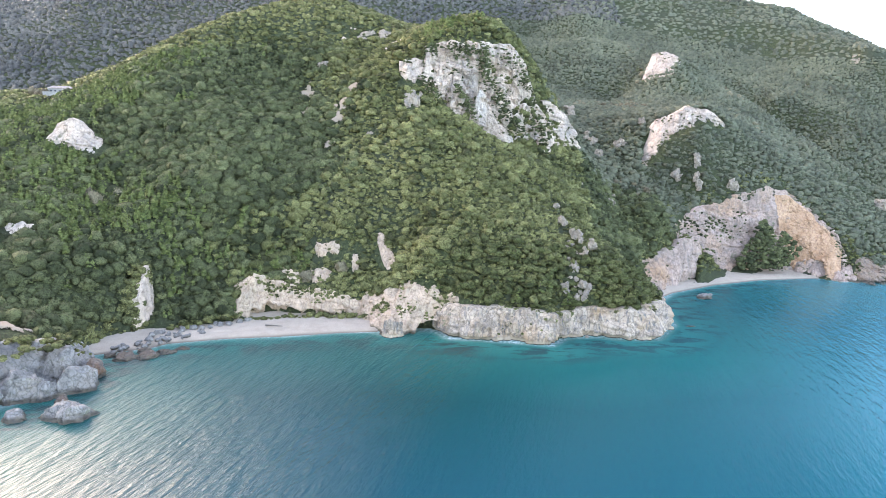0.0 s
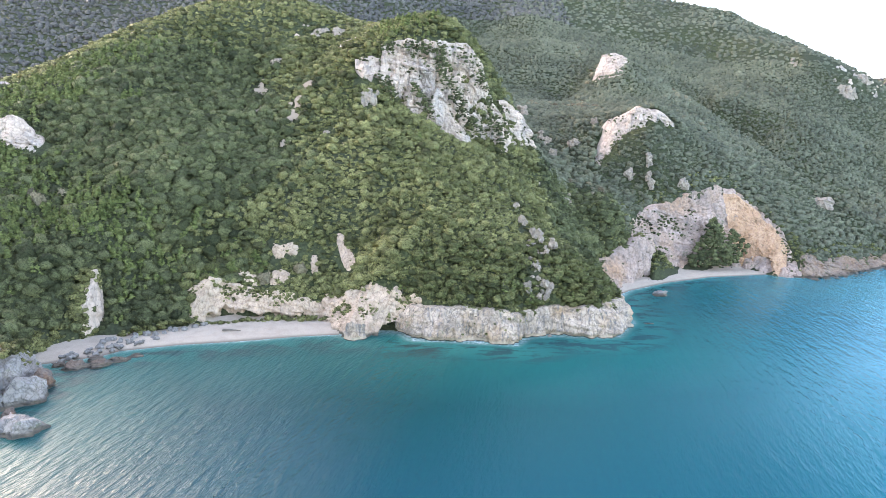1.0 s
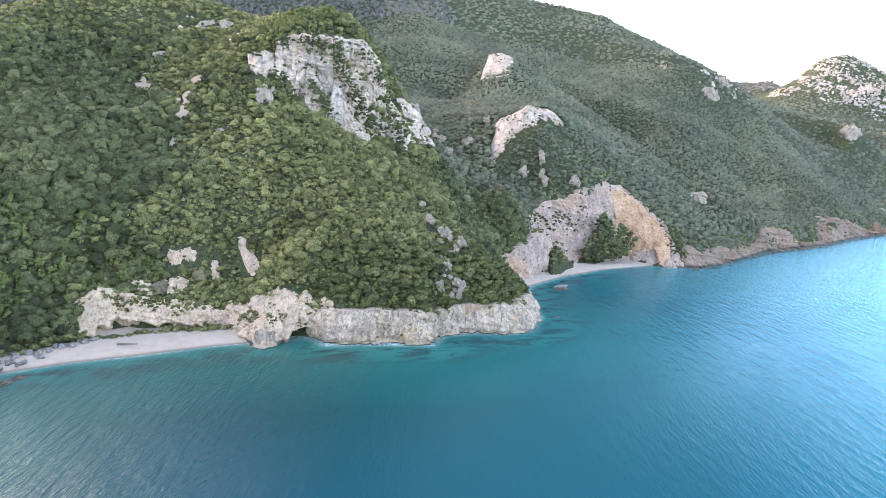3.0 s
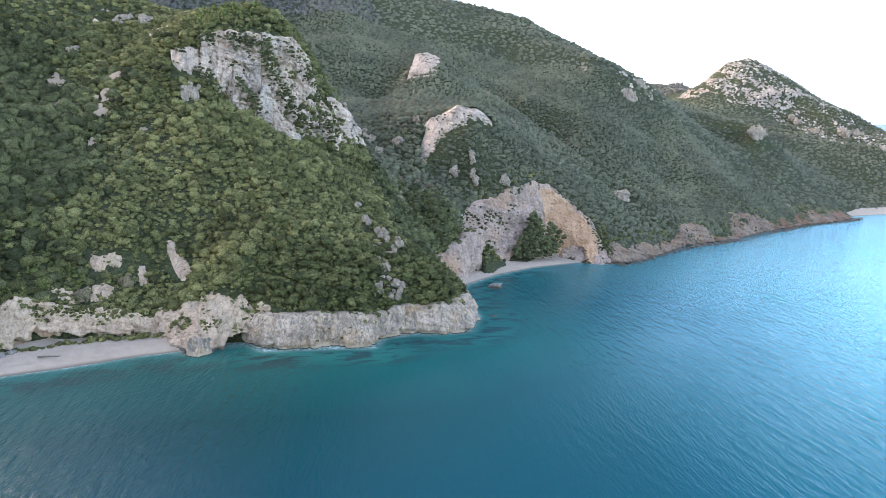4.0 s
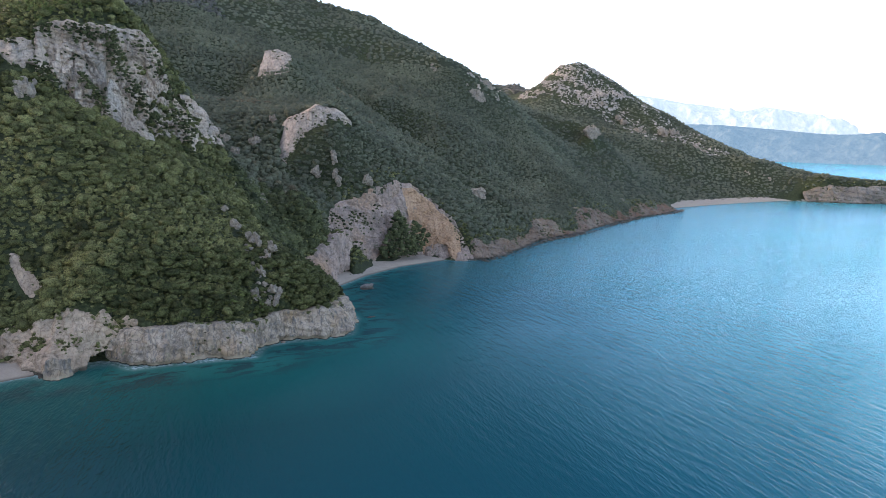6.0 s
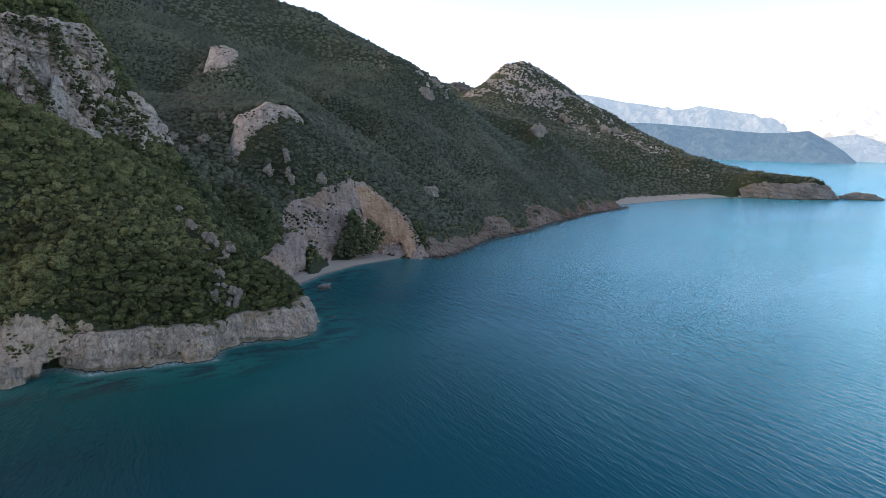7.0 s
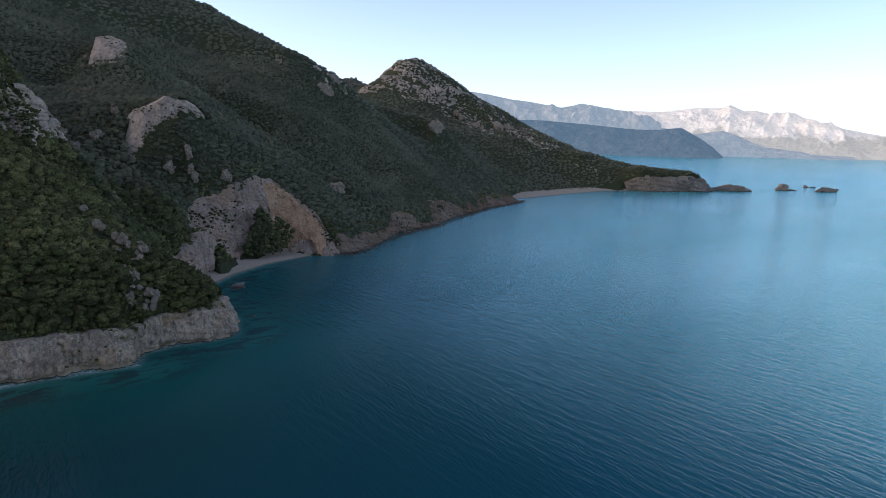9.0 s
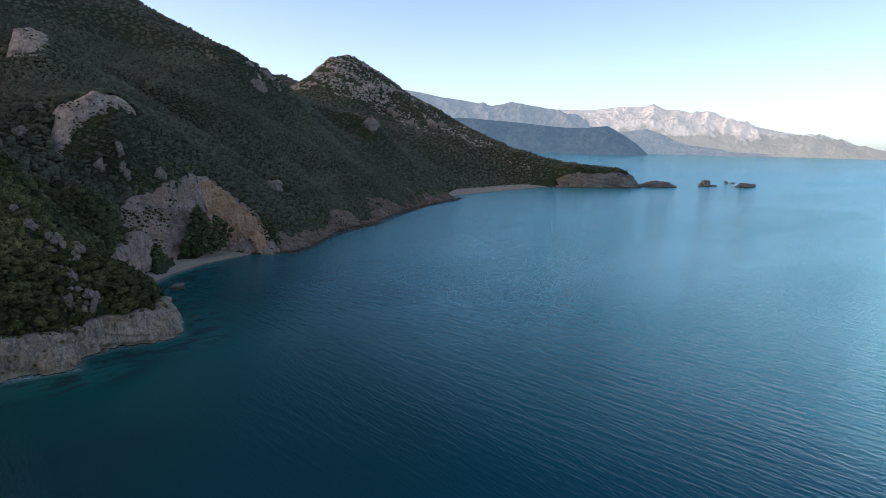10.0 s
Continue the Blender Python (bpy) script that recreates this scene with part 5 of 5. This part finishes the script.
BEACHES = [b[0] + b[1][::-1] for b in (BEACH_A, BEACH_B, BEACH_C)]
TERRACE = [(-156, 219), (-136, 218), (-132, 229), (-150, 233)]


def clear_ground(x, y, coast):
    ok = shore_distance(x, y) > coast
    for poly in ROCK_AREAS + BEACHES + [TERRACE]:
        xs, ys = [p[0] for p in poly], [p[1] for p in poly]
        box = (x > min(xs)) & (x < max(xs)) & (y > min(ys)) & (y < max(ys)) & ok
        if box.any():
            idx = np.nonzero(box)[0]
            ok[idx[inside(poly, x[idx], y[idx])]] = False
    for bx, by, rad in BARE:
        idx = np.nonzero(ok & (np.abs(x - bx.mean()) < np.ptp(bx)) & (np.abs(y - by.mean()) < np.ptp(by)))[0]
        for i in range(0, len(idx), 2000):
            j = idx[i:i + 2000]
            ok[j[(np.hypot(x[j][:, None] - bx, y[j][:, None] - by) < rad).any(axis=1)]] = False
    return ok


def faces_sea(x, y, z):
    """Leaves out the far sides of the hills, which nobody sees from the bay."""
    e = 6.0
    dx, dy = x - CX, y - CY
    r = np.hypot(dx, dy)
    slope = (ground(x + dx / r * e, y + dy / r * e) - z) / e
    return slope > (z - 80.0) / r - 0.22


def thicken(x, y, z, step):
    """More plants where the slope is steep, so that the ground keeps as many to the square metre."""
    slope = np.abs(ground(x, y + 2) - ground(x, y - 2)) / 4
    m = RNG.uniform(0, 1, len(x)) < np.clip((slope - 0.55) * 0.9, 0, 0.95)
    nx, ny = x[m] + RNG.uniform(-0.5, 0.5, m.sum()) * step, y[m] + RNG.uniform(-0.5, 0.5, m.sum()) * step
    ok = clear_ground(nx, ny, 3.0)
    nx, ny = nx[ok], ny[ok]
    return np.r_[x, nx], np.r_[y, ny], np.r_[z, ground(nx, ny)]


def in_view(x, y):
    a = np.degrees(np.arctan2(x - CX, y - CY))
    return (a > -37) & (a < 72)


DIST = lambda x, y: np.hypot(x - CX, y - CY)
near_shapes = [crown_shape(k, 15, 60, rough=0.08) for k in range(16)]
mid_shapes = [crown_shape(20 + k, 9, 10, detail=2) for k in range(8)]
small_shapes = [crown_shape(40 + k, 5, 9, detail=1, rough=0.1) for k in range(12)]
far_shapes = [crown_shape(50 + k, 4, 0, detail=1, rough=0.12) for k in range(6)]


def pine_shape(seed):
    """A loose cone of layered sprays, radius about 1, height about 2.6."""
    r = np.random.default_rng(seed)
    vs, fs, off = [], [], 0
    for k in range(5):
        v, f = crown_shape(seed * 10 + k, 6, 12, flat=0.85, detail=1, rough=0.14)
        h = 0.2 + k * 0.42
        q = (0.78 - 0.13 * k) * r.uniform(0.8, 1.15)
        a, e = r.uniform(0, 6.28), 0.3 * r.uniform(0.2, 1) * (1 - k / 6)
        vs.append(v * [q, q, q * 1.2] + [e * math.cos(a), e * math.sin(a), h])
        fs.append(f + off)
        off += len(v)
    return np.concatenate(vs), np.concatenate(fs)


pine_shapes = [pine_shape(60 + k) for k in range(8)]


# single trees on the headland and above the beach
def oak(seed):
    root = bpy.data.objects.new("evergreen_oak", None)
    scene.collection.objects.link(root)
    r = np.random.default_rng(seed)
    bm = bmesh.new()
    for a, lean, top, rad in ((0, 0.0, 1.5, 0.16), (r.uniform(0, 6), 0.5, 1.7, 0.10), (r.uniform(0, 6), 0.6, 1.6, 0.09)):
        ret = bmesh.ops.create_cone(bm, cap_ends=True, segments=7, radius1=rad, radius2=rad * 0.45, depth=top + 0.8)
        for v in ret["verts"]:
            f = (v.co.z + (top + 0.8) / 2) / (top + 0.8)
            v.co.z += (top + 0.8) / 2 - 0.8
            v.co.x += math.cos(a) * lean * f * f
            v.co.y += math.sin(a) * lean * f * f
    me = bpy.data.meshes.new("trunk")
    bm.to_mesh(me)
    bm.free()
    part("trunk", me, bark, root)
    v, f = crown_shape(seed, 18, 170, rough=0.08)
    part("crown", mesh_from("crown", v * [2.5, 2.5, 2.4] + [0, 0, 0.6], f), oak_leaf_single, root)
    return tagged(root, "bushy evergreen oak with a dense rounded dark green crown", "tree", "headland trees")


def pine(seed):
    root = bpy.data.objects.new("pine_tree", None)
    scene.collection.objects.link(root)
    bm = bmesh.new()
    ret = bmesh.ops.create_cone(bm, cap_ends=True, segments=8, radius1=0.22, radius2=0.08, depth=7.0)
    for v in ret["verts"]:
        v.co.z += 2.5
        v.co.x += 0.25 * math.sin(v.co.z * 0.6 + seed)
    me = bpy.data.meshes.new("trunk")
    bm.to_mesh(me)
    bm.free()
    part("trunk", me, bark, root)
    r = np.random.default_rng(seed)
    vs, fs, off = [], [], 0
    for k in range(9):
        v, f = crown_shape(seed * 10 + k, 8, 40, flat=0.5)
        h = 1.6 + k * 0.62
        q = (2.3 - 0.19 * k) * r.uniform(0.75, 1.1)
        a = r.uniform(0, 6.28)
        v = v * [q * 0.75, q * 0.75, q * 0.8] + [0.55 * q * math.cos(a), 0.55 * q * math.sin(a), h]
        vs.append(v)
        fs.append(f + off)
        off += len(v)
    part("crown", mesh_from("crown", np.concatenate(vs), np.concatenate(fs), False), pine_leaf, root)
    return tagged(root, "young pine with layered bright yellow-green branches", "tree", "pines")


def stand(makers, places, low, high, seed):
    r = np.random.default_rng(seed)
    firsts = [None] * len(makers)
    x, y = np.array(places, float).T[:2]
    z = ground(x, y)
    for i in range(len(x)):
        k = i % len(makers)
        m = pose(x[i], y[i], z[i] - 0.1, r.uniform(-4, 4), r.uniform(-4, 4), r.uniform(0, 360)) @ Matrix.Diagonal((*[r.uniform(low, high)] * 3, 1))
        if firsts[k] is None:
            firsts[k] = makers[k]
            firsts[k].matrix_world = m
        else:
            c = copy_thing(firsts[k], Matrix.Identity(4))
            c.matrix_basis = m


_x, _y = plots(-4, 98, 272, 330, 2.75, 81)
_ok = clear_ground(_x, _y, 5.0)
_x, _y = _x[_ok], _y[_ok]
_o = np.argsort(_y - 0.25 * _x)[:290]
SINGLE = np.zeros(len(_x), bool)
SINGLE[_o] = True
_limit = list(zip(_x[_o], _y[_o]))
stand([oak(100 + k) for k in range(8)], _limit, 0.7, 1.3, 82)
_ux, _uy = plots(-6, 100, 270, 332, 1.75, 85)
_m = clear_ground(_ux, _uy, 4.5)
_ux, _uy = _ux[_m], _uy[_m]
scatter("headland_undergrowth", _ux, _uy, ground(_ux, _uy) - 0.2, np.clip(RNG.normal(1.5, 0.35, len(_ux)), 0.8, 2.4), small_shapes, oak_leaf, "low green bushes between the oaks of the headland", 1.15, 15)
stand([pine(7), pine(8)], [(-1, 288), (40, 280), (44, 283), (30, 277), (52, 284), (70, 287), (-96, 300), (-104, 304), (-90, 305), (-75, 312), (-112, 312), (-86, 318),
                            (-120, 318), (-99, 322), (-139, 272), (-146, 280), (-132, 292), (-142, 262), (-128, 326), (-108, 338)], 0.7, 1.15, 83)

# dense scrub over the near hillside
_rest = (_x[~SINGLE], _y[~SINGLE])
_x, _y = plots(-420, 130, 225, 530, 1.7, 84)
_ok = clear_ground(_x, _y, 4.0) & (DIST(_x, _y) < 455) & in_view(_x, _y)
_taken = (_x > -4) & (_x < 98) & (_y > 272) & (_y < 330)
_x, _y = np.r_[_x[_ok & ~_taken], _rest[0]], np.r_[_y[_ok & ~_taken], _rest[1]]
_z = ground(_x, _y)
_m = faces_sea(_x, _y, _z)
_x, _y, _z = _x[_m], _y[_m], _z[_m]
_x, _y, _z = thicken(_x, _y, _z, 1.7)
_tall = fbm(flat3(_x, _y), 25, 3, 91)
_lime = (fbm(flat3(_x, _y), 60, 3, 92) + np.where((_x < -110) & (_y > 380), 0.45, np.where((_x < -90) & (_y > 295) & (_y < 350), 0.22, np.where(_x < -60, 0.04, -0.06))) + RNG.uniform(-0.35, 0.35, len(_x))) > 0.62
_size = np.where(RNG.uniform(0, 1, len(_x)) < 0.25, RNG.normal(2.35, 0.5, len(_x)), RNG.normal(1.5, 0.35, len(_x))) * (1 + 0.4 * _tall) * np.where(_x < -60, 1.15, 1.0)
_size = np.clip(_size * 1.12, 0.8, 4.2)
_holm = ~_lime & ((-75 - _x) / 40 + 1.3 * fbm(flat3(_x, _y), 45, 3, 98) + RNG.uniform(-0.5, 0.5, len(_x)) > 0)
_holm |= ~_lime & (_x > 76 + 14 * fbm(flat3(_x, _y), 30, 3, 99)) & (_y > 345)
_scrub = ~_lime & ~_holm
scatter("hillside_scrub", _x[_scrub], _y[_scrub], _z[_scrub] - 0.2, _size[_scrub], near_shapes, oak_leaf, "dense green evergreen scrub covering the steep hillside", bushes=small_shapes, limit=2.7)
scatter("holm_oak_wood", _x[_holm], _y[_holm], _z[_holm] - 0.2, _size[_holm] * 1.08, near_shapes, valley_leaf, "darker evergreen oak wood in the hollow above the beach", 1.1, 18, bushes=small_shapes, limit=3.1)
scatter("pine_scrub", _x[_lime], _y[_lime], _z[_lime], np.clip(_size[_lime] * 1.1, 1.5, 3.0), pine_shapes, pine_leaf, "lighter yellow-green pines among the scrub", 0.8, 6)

# low bushes holding on to the rock
_p = np.concatenate(LEDGES)
_p = _p[RNG.uniform(0, 1, len(_p)) < np.where(DIST(_p[:, 0], _p[:, 1]) > 500, 0.5, np.where(DIST(_p[:, 0], _p[:, 1]) > 330, 0.75, 1.0))]
_far = DIST(_p[:, 0], _p[:, 1]) > 330
for _m, _low, _high, _shapes, _name, _leaf in ((~_far, 0.5, 1.3, small_shapes, "cliff_bushes", oak_leaf), (_far, 0.7, 1.7, small_shapes, "crag_bushes", valley_leaf)):
    _q = _p[_m]
    scatter(_name, _q[:, 0], _q[:, 1], _q[:, 2] - 0.5, RNG.uniform(_low, _high, len(_q)), _shapes, _leaf, "small bushes clinging to the pale rock", 1.0, 7)
_q = np.concatenate(FRINGE)
scatter("brow_bushes", _q[:, 0], _q[:, 1], _q[:, 2] - 0.3, RNG.uniform(0.9, 2.0, len(_q)), near_shapes, oak_leaf, "green bushes fringing the brows of the cliffs", 1.0, 17, bushes=small_shapes, limit=1.75)
_bx, _bz = plots(176, 232, 6, 36, 1.7, 86)
_m = np.hypot((_bx - 203) / 20, (_bz - 15) / 14) < 1 + 1.3 * fbm(flat3(_bx, _bz), 9, 3, 95)
scatter("cove_thicket", _bx[_m], 421.5 + (_bz[_m] - 6) * 0.6 - 1.0, _bz[_m] - 1.5, RNG.uniform(0.9, 2.4, int(_m.sum())), near_shapes, valley_leaf, "dark green thicket below the scar cliff", 1.2, 8)

# middle distance
_x, _y = plots(60, 640, 330, 1000, 2.5, 87)
_d = DIST(_x, _y)
_ok = clear_ground(_x, _y, 5.0) & (_d >= 330) & (_d < 850) & in_view(_x, _y) & ~((_x < 130) & (_y < 500) & (_d < 440))
_x, _y = _x[_ok], _y[_ok]
_z = ground(_x, _y)
_m = faces_sea(_x, _y, _z)
_x, _y, _z = _x[_m], _y[_m], _z[_m]
_x, _y, _z = thicken(_x, _y, _z, 2.5)
_near = DIST(_x, _y) < 600
_size = np.clip(RNG.normal(2.0, 0.6, len(_x)) * (1 + 0.3 * fbm(flat3(_x, _y), 40, 3, 94)), 0.9, 3.8)
scatter("spur_scrub", _x[_near], _y[_near], _z[_near] - 0.3, _size[_near], mid_shapes, hazy_scrub_leaf, "dense green scrub on the spur behind the cove", 1.0, 9, bushes=small_shapes, limit=2.5)
scatter("mountain_scrub", _x[~_near], _y[~_near], _z[~_near] - 0.3, _size[~_near] * 1.15, far_shapes, hazy_scrub_leaf, "dense green scrub on the mountain side", 1.0, 10)

# hills behind, and the far slopes
for _step, _d0, _d1, _low, _high, _shapes, _name in ((3.1, 450, 640, 1.6, 3.4, small_shapes, "upper_hill_woods"), (4.6, 640, 1200, 2.4, 4.6, far_shapes, "back_hill_woods")):
    _x, _y = plots(-640, 200, 420, 1080, _step, 88)
    _d = DIST(_x, _y)
    _ok = (_d >= _d0) & (_d < _d1) & in_view(_x, _y) & ~((_x > 60) & (_d < 850))
    _ok &= clear_ground(_x, _y, 4.0)
    _x, _y = _x[_ok], _y[_ok]
    _z = ground(_x, _y)
    _m = faces_sea(_x, _y, _z)
    _x, _y, _z = _x[_m], _y[_m], _z[_m]
    scatter(_name, _x, _y, _z - 0.5, RNG.uniform(_low, _high, len(_x)) * (1 + 0.3 * fbm(flat3(_x, _y), 30, 3, 96)), _shapes, oak_leaf if _d0 < 600 else hazy_wood_leaf, "dense woods on the hills behind the bay", 1.0, 11)
_x, _y = plots(100, 1320, 560, 1420, 6.5, 89)
_d = DIST(_x, _y)
_ok = clear_ground(_x, _y, 8.0) & (_d >= 850) & in_view(_x, _y)
_x, _y = _x[_ok], _y[_ok]
_z = ground(_x, _y)
_m = faces_sea(_x, _y, _z)
_x, _y, _z = _x[_m], _y[_m], _z[_m]
_peak = np.hypot((_x - 1090) / 150, (_y - 1225) / 150) < 1
_m = ~_peak | (RNG.uniform(0, 1, len(_x)) < 0.9)
_x, _y, _z, _peak = _x[_m], _y[_m], _z[_m], _peak[_m]
_bush = RNG.uniform(2.4, 5.2, len(_x)) * np.where(_peak, 0.85, 1.0)
scatter("far_slope_scrub", _x, _y, _z - 1.0, _bush, far_shapes, hazy_slope_leaf, "scrub covering the far coastal slopes", 0.9, 12)

_x, _y = plots(980, 1560, 1480, 1800, 11.0, 93)
_z = ground(_x, _y)
scatter("back_peak_scrub", _x, _y, _z - 1.5, RNG.uniform(5.0, 8.0, len(_x)), far_shapes, hazy_wood_leaf, "scrub on the low hill behind the far peak", 0.8, 19)

# a few brown-leaved shrubs
_x, _y = plots(60, 330, 440, 780, 7.0, 90)
_m = (fbm(flat3(_x, _y), 40, 3, 97) > 0.28) & (np.hypot((_x - 150) / 110, (_y - 600) / 170) < 1)
_x, _y = _x[_m], _y[_m]
scatter("brown_shrubs", _x, _y, ground(_x, _y), RNG.uniform(1.8, 3.2, len(_x)), mid_shapes, brown_leaf, "rust-brown shrubs in the valley", 1.0, 13)
_x, _y = np.array([-160.0, -157, -163, -151, -250, -255, -243, -60, -45]), np.array([320.0, 317, 323, 326, 440, 444, 436, 305, 308])
scatter("tawny_trees", _x, _y, ground(_x, _y) + 0.5, RNG.uniform(2.4, 3.6, len(_x)), near_shapes, brown_leaf, "tawny half-bare trees among the scrub", 1.4, 14)
# ---- islets off the isthmus
for x, y, sx, sy, sz, seed, lab in [(1290, 556, 104, 40, 40, 801, "low brown rocky islet beside the isthmus"), (1430, 511, 54, 34, 38, 802, "small rounded brown islet"), (1448, 500, 50, 24, 14, 805, "low brown rock ledge beside an islet"),
                                    (1478, 446, 84, 32, 26, 803, "low flat brown islet"), (1606, 520, 14, 12, 22, 804, "thin sea stack between the islets"), (1614, 508, 26, 14, 11, 806, "low brown rock beside a sea stack")]:
    boulder(x, y, -1, (sx, sy, sz), seed, islet_stone, lab, -28, "islets", "islet", "islet", 14, 4)


# ---- far mountains across the water, beyond the bay
def far_range(name, crest, dist, depth, mat, label, rough, seed):
    """A ridge at one distance; crest: degrees clockwise from +y, degrees above the eye's level."""
    c = np.array(crest, float)
    n, rows = 420, 30
    az = np.linspace(c[0, 0], c[-1, 0], n)
    el = np.interp(az, c[:, 0], c[:, 1])
    low = sea_level(np.array([dist - depth]))[0] - 4
    v = np.linspace(0, 1, rows)[:, None]
    r = dist - depth * (1 - v)
    top = 79.0 + np.tan(np.radians(el))[None] * dist
    ex, ey = -57.0, 31.0
    x, y = ex + np.sin(np.radians(az))[None] * r, ey + np.cos(np.radians(az))[None] * r
    z = low + (top - low) * v ** 0.85
    p = np.stack([x.ravel(), y.ravel(), np.zeros(x.size)], 1)
    k = np.clip(np.sin(np.pi * np.clip(v, 0, 1)) + 0.05, 0, 1) * np.ones((1, n))
    z = z + (rough * (fbm(p, depth * 0.7, 5, seed, True) + 0.5 * fbm(p * [1, 1, 1], depth * 0.2, 3, seed + 1, True))).reshape(z.shape) * k * np.clip((top - low) / 100, 0.1, 1)
    back = np.stack([x[-1] * 1.01, y[-1] * 1.01, np.full(n, low)], 1)
    pts = np.concatenate([np.stack([x, y, z], -1).reshape(-1, 3), back])
    return thing(name, mesh_from(name, pts, grid_faces(rows + 1, n)), mat, label, "mountains", kind="structure")


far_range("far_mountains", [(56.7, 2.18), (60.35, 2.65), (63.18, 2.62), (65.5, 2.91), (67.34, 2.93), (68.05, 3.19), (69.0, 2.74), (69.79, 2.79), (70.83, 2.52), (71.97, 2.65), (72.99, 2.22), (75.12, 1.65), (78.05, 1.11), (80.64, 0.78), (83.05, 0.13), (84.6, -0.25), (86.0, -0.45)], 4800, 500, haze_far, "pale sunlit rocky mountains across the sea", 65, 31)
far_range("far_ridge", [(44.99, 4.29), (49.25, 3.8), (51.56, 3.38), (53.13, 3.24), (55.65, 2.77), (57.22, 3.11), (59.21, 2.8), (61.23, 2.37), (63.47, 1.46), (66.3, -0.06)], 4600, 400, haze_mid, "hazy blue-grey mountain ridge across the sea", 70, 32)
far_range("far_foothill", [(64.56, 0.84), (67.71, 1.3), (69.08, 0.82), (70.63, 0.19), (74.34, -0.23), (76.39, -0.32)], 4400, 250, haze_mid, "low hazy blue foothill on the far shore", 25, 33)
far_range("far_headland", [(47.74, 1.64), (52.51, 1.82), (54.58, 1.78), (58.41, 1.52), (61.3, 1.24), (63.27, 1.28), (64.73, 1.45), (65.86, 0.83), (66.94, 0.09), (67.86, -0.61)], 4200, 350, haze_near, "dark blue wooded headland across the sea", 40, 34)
